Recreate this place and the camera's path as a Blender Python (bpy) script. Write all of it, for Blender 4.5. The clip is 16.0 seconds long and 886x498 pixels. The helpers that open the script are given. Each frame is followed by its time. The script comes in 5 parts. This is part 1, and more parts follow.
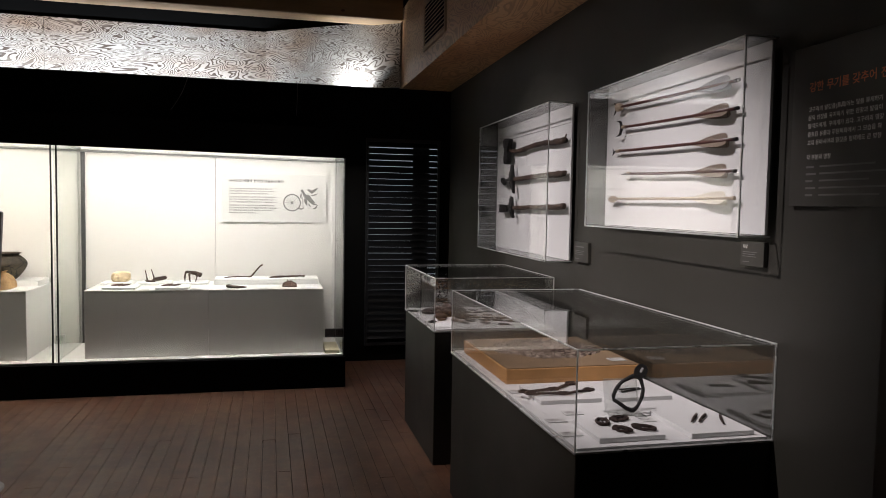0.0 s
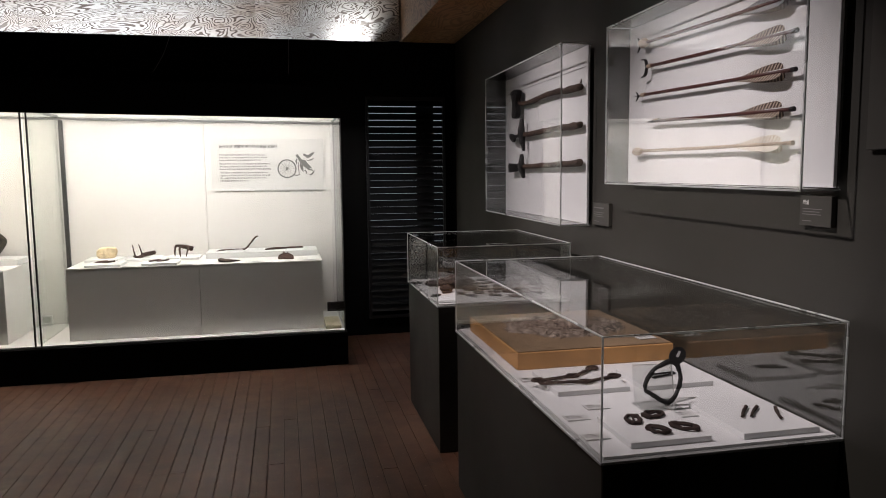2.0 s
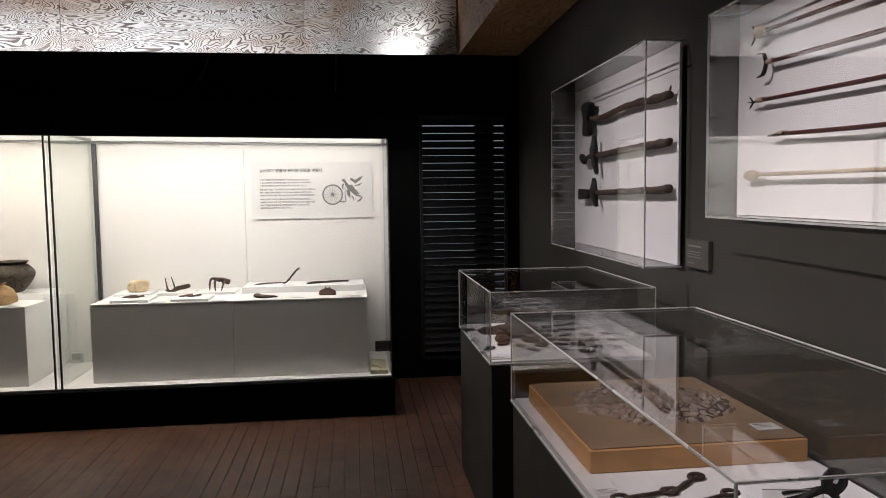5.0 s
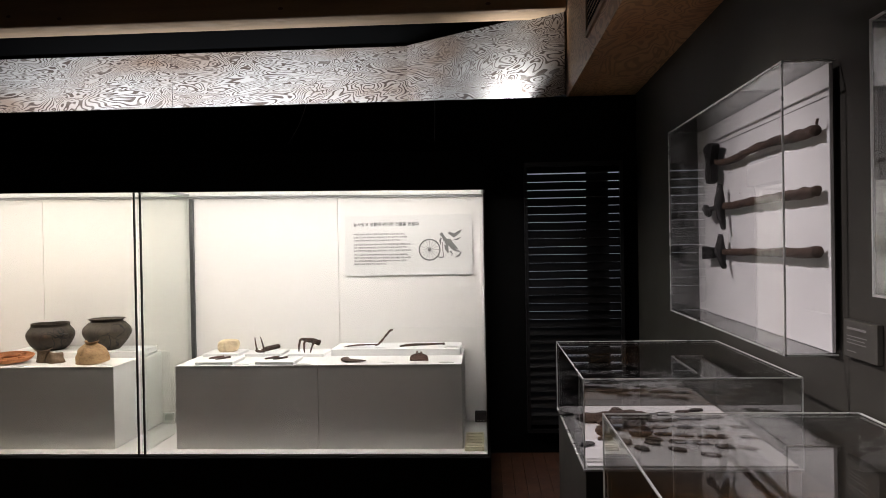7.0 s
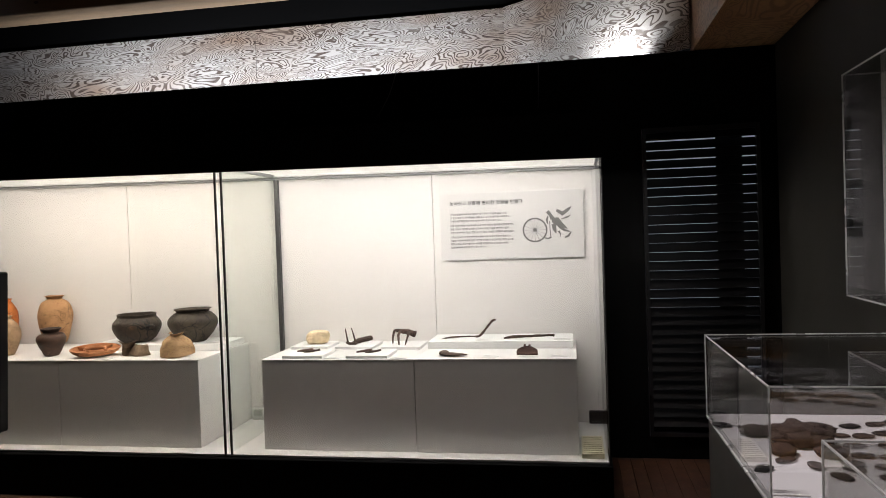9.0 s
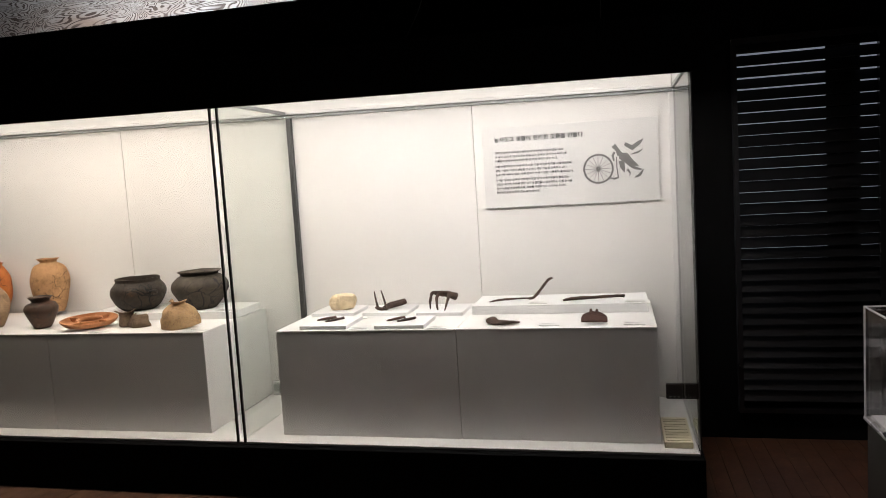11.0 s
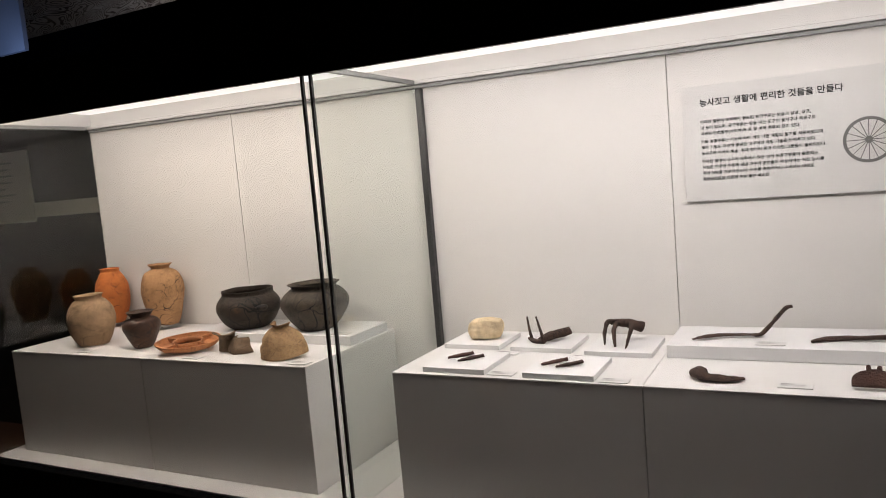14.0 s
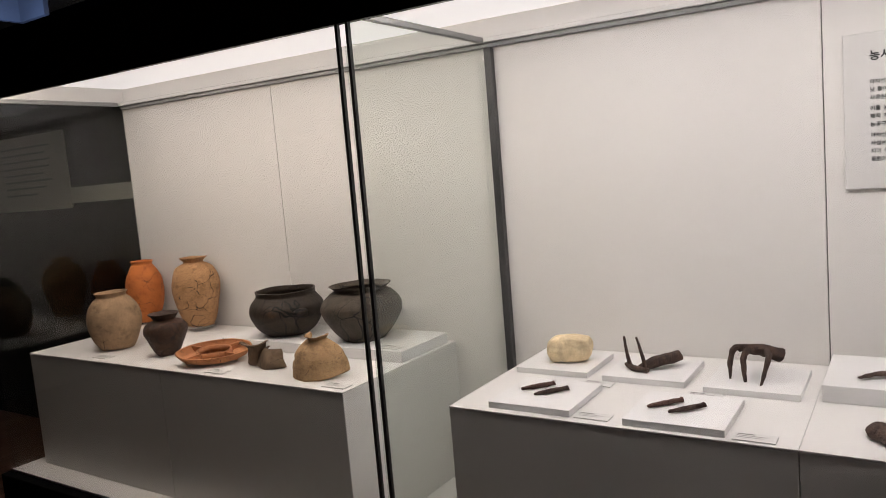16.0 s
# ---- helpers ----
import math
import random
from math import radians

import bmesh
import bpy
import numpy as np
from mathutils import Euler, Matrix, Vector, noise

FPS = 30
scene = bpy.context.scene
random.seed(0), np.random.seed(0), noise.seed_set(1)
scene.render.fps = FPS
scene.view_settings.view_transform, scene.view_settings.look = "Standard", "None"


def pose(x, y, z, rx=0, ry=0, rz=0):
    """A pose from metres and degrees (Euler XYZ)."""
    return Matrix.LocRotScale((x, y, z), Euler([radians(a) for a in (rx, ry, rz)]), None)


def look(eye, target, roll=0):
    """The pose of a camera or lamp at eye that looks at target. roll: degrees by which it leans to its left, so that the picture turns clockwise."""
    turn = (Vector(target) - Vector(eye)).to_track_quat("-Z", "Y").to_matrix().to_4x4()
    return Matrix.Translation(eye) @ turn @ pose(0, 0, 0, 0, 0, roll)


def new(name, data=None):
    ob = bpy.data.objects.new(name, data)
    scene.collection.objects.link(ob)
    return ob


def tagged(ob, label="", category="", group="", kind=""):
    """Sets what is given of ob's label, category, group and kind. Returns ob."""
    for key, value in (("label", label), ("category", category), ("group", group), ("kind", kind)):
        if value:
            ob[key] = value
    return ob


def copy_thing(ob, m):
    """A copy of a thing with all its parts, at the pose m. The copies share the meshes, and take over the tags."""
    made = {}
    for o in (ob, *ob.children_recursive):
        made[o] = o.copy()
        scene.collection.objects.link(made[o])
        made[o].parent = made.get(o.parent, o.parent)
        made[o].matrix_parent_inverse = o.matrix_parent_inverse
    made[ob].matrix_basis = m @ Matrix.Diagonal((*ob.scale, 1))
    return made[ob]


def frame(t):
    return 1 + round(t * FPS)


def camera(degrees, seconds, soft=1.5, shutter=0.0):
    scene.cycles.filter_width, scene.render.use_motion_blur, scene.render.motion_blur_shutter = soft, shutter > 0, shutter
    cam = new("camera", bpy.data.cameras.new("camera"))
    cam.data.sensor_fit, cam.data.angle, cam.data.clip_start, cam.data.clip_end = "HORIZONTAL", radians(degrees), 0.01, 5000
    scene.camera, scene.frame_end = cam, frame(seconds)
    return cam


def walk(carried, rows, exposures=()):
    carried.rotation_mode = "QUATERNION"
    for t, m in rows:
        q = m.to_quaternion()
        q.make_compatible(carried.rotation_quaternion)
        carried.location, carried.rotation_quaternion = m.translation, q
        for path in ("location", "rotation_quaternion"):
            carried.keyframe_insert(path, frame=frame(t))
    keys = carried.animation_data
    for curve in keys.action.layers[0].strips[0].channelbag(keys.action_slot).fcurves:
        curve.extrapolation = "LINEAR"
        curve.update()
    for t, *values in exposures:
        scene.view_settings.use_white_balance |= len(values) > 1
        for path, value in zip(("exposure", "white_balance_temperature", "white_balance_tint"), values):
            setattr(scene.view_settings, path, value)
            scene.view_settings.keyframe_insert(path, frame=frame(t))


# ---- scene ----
cam = camera(62.7, 16.0, soft=0.65)
PATH = [
    (0, (0.083, 0.337, 1.562), (0.546, 2.28, 1.445), 1.0),
    (0.5, (0.152, 0.441, 1.547), (0.607, 2.383, 1.403), 0.1),
    (1, (0.211, 0.567, 1.55), (0.657, 2.509, 1.376), -0.2),
    (1.5, (0.247, 0.674, 1.552), (0.676, 2.618, 1.359), -0.5),
    (2, (0.255, 0.772, 1.54), (0.676, 2.715, 1.326), -0.6),
    (2.5, (0.284, 0.967, 1.531), (0.735, 2.903, 1.31), -0.7),
    (3, (0.311, 1.089, 1.525), (0.829, 3.007, 1.294), -0.8),
    (3.5, (0.355, 1.172, 1.516), (0.876, 3.088, 1.277), -0.8),
    (4, (0.412, 1.253, 1.556), (0.85, 3.191, 1.328), -0.9),
    (4.2, (0.425, 1.285, 1.559), (0.794, 3.239, 1.35), -0.8),
    (6.3, (0.572, 1.769, 1.621), (0.68, 3.765, 1.567), -1.4),
    (6.5, (0.607, 1.83, 1.631), (0.65, 3.829, 1.6), -1.4),
    (7, (0.7, 1.951, 1.625), (0.585, 3.947, 1.607), -1.0),
    (7.5, (0.701, 2.065, 1.604), (0.525, 4.057, 1.579), -0.8),
    (8, (0.619, 2.218, 1.604), (0.38, 4.203, 1.576), -0.9),
    (8.5, (0.564, 2.328, 1.588), (0.269, 4.306, 1.553), -1.3),
    (9, (0.545, 2.493, 1.571), (0.188, 4.46, 1.528), -2.0),
    (11.3, (0.351, 3.377, 1.549), (-0.127, 5.309, 1.353), -3.5),
    (11.5, (0.34, 3.454, 1.545), (-0.149, 5.383, 1.346), -3.5),
    (12, (0.314, 3.637, 1.554), (-0.241, 5.547, 1.344), -3.8),
    (12.5, (0.274, 3.79, 1.546), (-0.346, 5.679, 1.321), -4.0),
    (13, (0.177, 3.991, 1.574), (-0.472, 5.87, 1.354), -4.3),
    (13.5, (0.141, 4.144, 1.571), (-0.591, 5.993, 1.35), -4.5),
    (14, (0.119, 4.339, 1.567), (-0.803, 6.103, 1.371), -4.9),
    (14.5, (0.109, 4.483, 1.566), (-0.937, 6.177, 1.38), -5.1),
    (15, (0.019, 4.612, 1.549), (-1.049, 6.291, 1.352), -5.1),
    (15.5, (-0.101, 4.772, 1.555), (-1.174, 6.448, 1.363), -5.1),
    (16, (-0.182, 4.901, 1.543), (-1.272, 6.564, 1.328), -4.8),
]
walk(cam, [(t, look(eye, target, roll)) for t, eye, target, roll in PATH],
     exposures=[(0, -0.02, 6500, 12), (1.5, -0.08, 6500, 13), (3.5, -0.18, 6500, 14), (7, -0.22, 6500, 15), (9, -0.28, 6500, 15), (12.5, -0.48, 6500, 17), (14, -0.72, 6500, 19), (16, -0.97, 6500, 20)])

# ---- world and light ----
world = bpy.data.worlds.new("dim_hall")
scene.world = world
world.use_nodes = True
world.node_tree.nodes["Background"].inputs["Color"].default_value = (0.9, 0.95, 1.0, 1)
world.node_tree.nodes["Background"].inputs["Strength"].default_value = 0.004
scene.cycles.transparent_max_bounces = 24


def spot(name, eye, target, power, degrees, blend=0.6, colour=(1, 0.93, 0.86), size=0.03):
    data = bpy.data.lights.new(name, "SPOT")
    data.energy, data.color, data.spot_size, data.spot_blend, data.shadow_soft_size = power, colour, radians(degrees), blend, size
    ob = new(name, data)
    ob.matrix_world = look(eye, target)
    return ob


def area(name, eye, target, power, sx, sy, colour=(1, 1, 1)):
    data = bpy.data.lights.new(name, "AREA")
    data.shape, data.size, data.size_y, data.energy, data.color = "RECTANGLE", sx, sy, power, colour
    ob = new(name, data)
    ob.matrix_world = look(eye, target)
    return ob


# track spotlights over the aisle, aimed at the wall boxes and the low cases
spot("track_spot", (-0.35, 3.0, 3.35), (1.60, 3.18, 1.15), 420, 48, 1.0, (1, 0.915, 0.925))
spot("track_spot", (-0.35, 4.7, 3.35), (1.62, 4.85, 1.10), 380, 54, 1.0, (1, 0.915, 0.925))
# unseen spot of the same name, added only to brighten the floor
spot("track_spot", (-0.6, 1.2, 3.4), (-0.8, 3.1, 0.0), 390, 60, 1.0, (1, 0.86, 0.76), 0.08)
# lamps hidden on top of the black wall that wash the plywood
area("wall_top_lamp", (-1.9, 7.82, 2.66), (-1.9, 8.46, 3.05), 56, 3.6, 0.08, (0.86, 0.93, 1.0))
spot("wall_top_lamp", (0.88, 7.74, 2.64), (0.95, 7.93, 2.90), 62, 140, 0.8, (0.9, 0.96, 1.0), 0.03)
spot("wall_top_lamp", (-3.6, 6.72, 2.3), (-3.95, 6.90, 2.6), 6.0, 110, 1.0, (0.30, 0.50, 1.0), 0.03)


# ---- materials ----
def nodes_of(mat):
    mat.use_nodes = True
    t = mat.node_tree
    return t, t.nodes, t.links, t.nodes["Principled BSDF"]


def coords(n, l, scale=(1, 1, 1), kind="Object"):
    tc = n.new("ShaderNodeTexCoord")
    mp = n.new("ShaderNodeMapping")
    mp.inputs["Scale"].default_value = scale
    l.new(tc.outputs[kind], mp.inputs["Vector"])
    return mp.outputs["Vector"]


def noise_tex(n, l, vec, scale, detail=4.0, rough=0.55, distort=0.0):
    t = n.new("ShaderNodeTexNoise")
    t.inputs["Scale"].default_value, t.inputs["Detail"].default_value = scale, detail
    t.inputs["Roughness"].default_value, t.inputs["Distortion"].default_value = rough, distort
    l.new(vec, t.inputs["Vector"])
    return t.outputs["Fac"]


def ramp(n, l, fac, stops):
    r = n.new("ShaderNodeValToRGB")
    e = r.color_ramp.elements
    while len(e) < len(stops):
        e.new(0.5)
    for el, (p, c) in zip(e, stops):
        el.position, el.color = p, (*c, 1)
    l.new(fac, r.inputs["Fac"])
    return r.outputs["Color"]


def mix(n, l, fac, a, b, mode="MIX"):
    m = n.new("ShaderNodeMix")
    m.data_type, m.blend_type = "RGBA", mode
    for sock, v in ((m.inputs[0], fac), (m.inputs[6], a), (m.inputs[7], b)):
        if isinstance(v, (int, float)):
            sock.default_value = v
        elif isinstance(v, tuple):
            sock.default_value = (*v, 1)
        else:
            l.new(v, sock)
    return m.outputs[2]


def bump(n, l, bs, height, strength, dist=0.002):
    b = n.new("ShaderNodeBump")
    b.inputs["Strength"].default_value, b.inputs["Distance"].default_value = strength, dist
    l.new(height, b.inputs["Height"])
    l.new(b.outputs["Normal"], bs.inputs["Normal"])


def surface(name, base, vary=0.15, rough=0.6, coarse=2.0, fine=90.0, relief=0.15, metal=0.0, stretch=(1, 1, 1), per_object=0.0, dist=0.002):
    """Base colour varied at two scales, with fine relief and uneven gloss."""
    mat = bpy.data.materials.new(name)
    t, n, l, bs = nodes_of(mat)
    vec = coords(n, l, stretch)
    lo = tuple(c * (1 - vary) for c in base)
    hi = tuple(min(1, c * (1 + vary)) for c in base)
    big = noise_tex(n, l, vec, coarse, 5)
    small = noise_tex(n, l, vec, fine, 3)
    c1 = ramp(n, l, big, [(0.3, lo), (0.7, hi)])
    c2 = ramp(n, l, small, [(0.3, (1 - vary * 0.6,) * 3), (0.7, (1, 1, 1))])
    col = mix(n, l, 1.0, c1, c2, "MULTIPLY")
    if per_object:
        oi = n.new("ShaderNodeObjectInfo")
        c3 = ramp(n, l, oi.outputs["Random"], [(0.0, (1 - per_object,) * 3), (1.0, (1, 1, 1))])
        col = mix(n, l, 1.0, col, c3, "MULTIPLY")
    l.new(col, bs.inputs["Base Color"])
    rr = ramp(n, l, big, [(0.25, (max(0, rough - 0.08),) * 3), (0.75, (min(1, rough + 0.1),) * 3)])
    l.new(rr, bs.inputs["Roughness"])
    bs.inputs["Metallic"].default_value = metal
    if relief:
        bump(n, l, bs, small, relief, dist)
    return mat


def plywood(name, light, dark, kinds=(9.0, 1.0), stretch=(0.45, 1.0, 1.0), rough=0.5):
    """Rotary-cut plywood: contour lines of a slow noise, as the peeled year rings show."""
    mat = bpy.data.materials.new(name)
    t, n, l, bs = nodes_of(mat)
    vec = coords(n, l, stretch)
    slow = noise_tex(n, l, vec, 2.6, 3.0, 0.52, 0.6)
    mul = n.new("ShaderNodeMath")
    mul.operation = "MULTIPLY"
    mul.inputs[1].default_value = kinds[0] * 14
    l.new(slow, mul.inputs[0])
    s = n.new("ShaderNodeMath")
    s.operation = "SINE"
    l.new(mul.outputs[0], s.inputs[0])
    rng = n.new("ShaderNodeMapRange")
    rng.inputs["From Min"].default_value, rng.inputs["From Max"].default_value = -1, 1
    l.new(s.outputs[0], rng.inputs["Value"])
    lines = ramp(n, l, rng.outputs[0], [(0.14, dark), (0.52, light)])
    faint = ramp(n, l, noise_tex(n, l, vec, 5.5, 3), [(0.30, (0.55, 0.55, 0.55)), (0.52, (kinds[1],) * 3)])
    rings = mix(n, l, faint, light, lines)
    fibre = noise_tex(n, l, coords(n, l, (4, 60, 60)), 6.0, 3)
    f2 = ramp(n, l, fibre, [(0.3, (0.72, 0.70, 0.66)), (0.7, (1, 1, 1))])
    patch = ramp(n, l, noise_tex(n, l, vec, 1.3, 3), [(0.33, (0.66, 0.50, 0.40)), (0.55, (1, 1, 1))])
    col = mix(n, l, 1.0, mix(n, l, 1.0, rings, f2, "MULTIPLY"), patch, "MULTIPLY")
    l.new(col, bs.inputs["Base Color"])
    bs.inputs["Roughness"].default_value = rough
    bump(n, l, bs, rng.outputs[0], 0.12, 0.001)
    return mat


def clear(name, tint=(0.97, 0.985, 0.975), ior=1.5):
    """Clear sheet: lets light straight through and mirrors by its Fresnel gloss."""
    mat = bpy.data.materials.new(name)
    mat.use_nodes = True
    t = mat.node_tree
    n, l = t.nodes, t.links
    n.remove(n["Principled BSDF"])
    lw = n.new("ShaderNodeLayerWeight")
    lw.inputs["Blend"].default_value = 0.5
    pw = n.new("ShaderNodeMath")
    pw.operation = "POWER"
    pw.inputs[1].default_value = 5.0
    l.new(lw.outputs["Facing"], pw.inputs[0])
    fr = n.new("ShaderNodeMapRange")
    fr.inputs["To Min"].default_value = ((ior - 1) / (ior + 1)) ** 2
    l.new(pw.outputs[0], fr.inputs["Value"])
    tr = n.new("ShaderNodeBsdfTransparent")
    tr.inputs["Color"].default_value = (*tint, 1)
    gl = n.new("ShaderNodeBsdfGlossy")
    gl.inputs["Roughness"].default_value = 0.0
    mx = n.new("ShaderNodeMixShader")
    l.new(fr.outputs[0], mx.inputs[0])
    l.new(tr.outputs[0], mx.inputs[1])
    l.new(gl.outputs[0], mx.inputs[2])
    l.new(mx.outputs[0], n["Material Output"].inputs["Surface"])
    return mat


def glow(name, colour, strength):
    mat = bpy.data.materials.new(name)
    t, n, l, bs = nodes_of(mat)
    bs.inputs["Base Color"].default_value = (0.8, 0.8, 0.8, 1)
    bs.inputs["Emission Color"].default_value = (*colour, 1)
    bs.inputs["Emission Strength"].default_value = strength
    return mat


def cracked(name, base, dark, scale=9.0, width=0.012, rough=0.8, vary=0.3, blotch=None, crack=(0.03, 0.02, 0.015)):
    """Old pottery: mottled clay with fine cracks along the mended joins."""
    mat = bpy.data.materials.new(name)
    t, n, l, bs = nodes_of(mat)
    vec = coords(n, l)
    warp = n.new("ShaderNodeTexNoise")
    warp.inputs["Scale"].default_value = 7
    l.new(vec, warp.inputs["Vector"])
    mixv = n.new("ShaderNodeMix")
    mixv.data_type = "VECTOR"
    mixv.inputs[0].default_value = 0.16
    l.new(vec, mixv.inputs[4])
    l.new(warp.outputs["Color"], mixv.inputs[5])
    vo = n.new("ShaderNodeTexVoronoi")
    vo.feature = "DISTANCE_TO_EDGE"
    vo.inputs["Scale"].default_value = scale
    l.new(mixv.outputs[1], vo.inputs["Vector"])
    keep = noise_tex(n, l, vec, 5.0, 2)
    thr = n.new("ShaderNodeMapRange")
    thr.inputs["From Min"].default_value, thr.inputs["From Max"].default_value = 0.42, 0.62
    thr.inputs["To Min"].default_value, thr.inputs["To Max"].default_value = 0.0, width * 3
    l.new(keep, thr.inputs["Value"])
    lt = n.new("ShaderNodeMath")
    lt.operation = "LESS_THAN"
    l.new(vo.outputs["Distance"], lt.inputs[0])
    l.new(thr.outputs[0], lt.inputs[1])
    big = noise_tex(n, l, vec, 8.0, 6, 0.6)
    small = noise_tex(n, l, vec, 60.0, 7, 0.72)
    stops = [(0.28, dark), (0.62, base)]
    if blotch:
        stops.append((0.78, blotch))
    col = ramp(n, l, big, stops)
    col = mix(n, l, 1.0, col, ramp(n, l, small, [(0.3, (1 - vary,) * 3), (0.7, (1, 1, 1))]), "MULTIPLY")
    speck = ramp(n, l, noise_tex(n, l, vec, 24.0, 8, 0.75), [(0.36, (0.42, 0.40, 0.38)), (0.50, (1, 1, 1)), (0.70, (1.0, 1.0, 1.0))])
    col = mix(n, l, 0.65, col, speck, "MULTIPLY")
    col = mix(n, l, lt.outputs[0], col, crack)
    l.new(col, bs.inputs["Base Color"])
    bs.inputs["Roughness"].default_value = rough
    bs.inputs["Specular IOR Level"].default_value = 0.3
    sub = n.new("ShaderNodeMath")
    sub.operation = "SUBTRACT"
    l.new(small, sub.inputs[0])
    l.new(lt.outputs[0], sub.inputs[1])
    bump(n, l, bs, sub.outputs[0], 0.9, 0.005)
    return mat


WHITE = surface("white_painted_board", (0.70, 0.685, 0.665), 0.03, 0.55, 1.2, 160, 0.05)
WHITE_BACK = surface("white_case_lining", (0.74, 0.72, 0.69), 0.03, 0.65, 0.8, 220, 0.06)
PLATE = surface("white_foam_plate", (0.74, 0.735, 0.73), 0.02, 0.5, 3, 200, 0.03)
CARD = surface("pale_label_card", (0.62, 0.615, 0.60), 0.04, 0.5, 6, 200, 0.03)
BLACK = surface("black_wall_paint", (0.0028, 0.0028, 0.0028), 0.25, 0.8, 1.5, 140, 0.1)
BLACK.node_tree.nodes["Principled BSDF"].inputs["Specular IOR Level"].default_value = 0.08
OLIVE = surface("dark_olive_wall_paint", (0.0215, 0.0200, 0.0142), 0.10, 0.62, 0.9, 170, 0.10)
OLIVE_BASE = surface("dark_grey_plinth_paint", (0.0115, 0.0110, 0.0085), 0.12, 0.55, 1.4, 150, 0.08)
LOUVRE = surface("black_louvre_lacquer", (0.010, 0.010, 0.011), 0.3, 0.32, 3, 120, 0.05)
STEEL = surface("brushed_rail_metal", (0.27, 0.27, 0.265), 0.08, 0.5, 4, 150, 0.04, 0.2)
DARK_STEEL = surface("dark_frame_metal", (0.07, 0.07, 0.07), 0.15, 0.4, 4, 120, 0.05, 0.4)
SEAL = surface("black_glass_seal", (0.008, 0.008, 0.008), 0.2, 0.4, 6, 100, 0.03)
PLYWOOD = plywood("plywood_boarding", (0.58, 0.56, 0.53), (0.10, 0.075, 0.06), (20.0, 1.0), (0.5, 1.0, 1.5))
# same plywood away from the white lamps: dim warm light put into its colour
PLYWOOD_WARM_LIGHT = plywood("plywood_soffit", (0.56, 0.33, 0.17), (0.27, 0.145, 0.07), (12.0, 0.75), (1.0, 0.45, 1.0))
TIMBER = surface("pine_beam", (0.38, 0.255, 0.145), 0.28, 0.6, 1.2, 30, 0.2, 0, (0.5, 6, 6))
CEILING = surface("brown_ceiling_boards", (0.16, 0.10, 0.06), 0.25, 0.6, 1.0, 30, 0.1, 0, (1, 6, 6))
FLOOR_WOOD = surface("worn_red_brown_floor_planks", (0.092, 0.034, 0.0145), 0.25, 0.5, 1.6, 60, 0.35, 0, (3.5, 0.6, 1), 0.10)
t, n, l, bs = nodes_of(FLOOR_WOOD)
under = bs.inputs["Base Color"].links[0].from_socket
geo = n.new("ShaderNodeNewGeometry")
at_world = geo.outputs["Position"]
trodden = ramp(n, l, noise_tex(n, l, at_world, 0.55, 5, 0.62, 0.4), [(0.40, (0, 0, 0)), (0.58, (0.75, 0.75, 0.75))])
dusty = mix(n, l, trodden, under, (0.150, 0.078, 0.045))
dirt = ramp(n, l, noise_tex(n, l, at_world, 6.0, 7, 0.72), [(0.33, (0.48, 0.42, 0.38)), (0.62, (1, 1, 1))])
scuff = ramp(n, l, noise_tex(n, l, at_world, 21.0, 9, 0.80, 0.9), [(0.585, (0, 0, 0)), (0.66, (0.65, 0.65, 0.65))])
chip = ramp(n, l, noise_tex(n, l, at_world, 75.0, 4, 0.6), [(0.66, (0, 0, 0)), (0.70, (0.8, 0.8, 0.8))])
col = mix(n, l, scuff, mix(n, l, 1.0, dusty, dirt, "MULTIPLY"), (0.19, 0.10, 0.06))
l.new(mix(n, l, chip, col, (0.34, 0.25, 0.18)), bs.inputs["Base Color"])
FLOOR_GAP = surface("dark_floor_joint", (0.012, 0.007, 0.005), 0.3, 0.8, 3, 60, 0.1)
GLASS = clear("case_glass", (0.975, 0.990, 0.980))
ACRYLIC = clear("acrylic_sheet", (0.975, 0.98, 0.975), 2.0)
DIVIDER = clear("green_edged_glass", (0.935, 0.958, 0.942), 1.6)
EDGE = surface("polished_acrylic_edge", (0.58, 0.59, 0.57), 0.08, 0.3, 6, 120, 0.02)
EDGE.node_tree.nodes["Principled BSDF"].inputs["Transmission Weight"].default_value = 0.55
LAMP = glow("case_light_strip", (1.0, 0.95, 0.90), 73.0)
LAMP_WARM = glow("warm_case_light_strip", (1.0, 0.89, 0.75), 69.0)
INK = surface("dark_print_ink", (0.014, 0.014, 0.014), 0.1, 0.6, 8, 200, 0.0)
INK_WHITE = surface("pale_print_ink", (0.62, 0.62, 0.58), 0.05, 0.6, 8, 200, 0.0)
INK_ORANGE = surface("orange_print_ink", (0.62, 0.17, 0.06), 0.05, 0.6, 8, 200, 0.0)
INK_GREY = surface("grey_print_ink", (0.16, 0.155, 0.15), 0.06, 0.6, 8, 200, 0.0)


# ---- building helpers ----
def box(bm, x0, y0, z0, x1, y1, z1, bevel=0.0, segs=1):
    m = Matrix.Translation(((x0 + x1) / 2, (y0 + y1) / 2, (z0 + z1) / 2)) @ Matrix.Diagonal((abs(x1 - x0), abs(y1 - y0), abs(z1 - z0), 1))
    r = bmesh.ops.create_cube(bm, size=1.0, matrix=m)
    if bevel:
        edges = list({e for v in r["verts"] for e in v.link_edges})
        bmesh.ops.bevel(bm, geom=edges, offset=bevel, segments=segs, affect="EDGES", profile=0.5)
    return bm


def boxed(*a, **k):
    return box(bmesh.new(), *a, **k)


def root_of(ob):
    while ob.parent:
        ob = ob.parent
    return ob


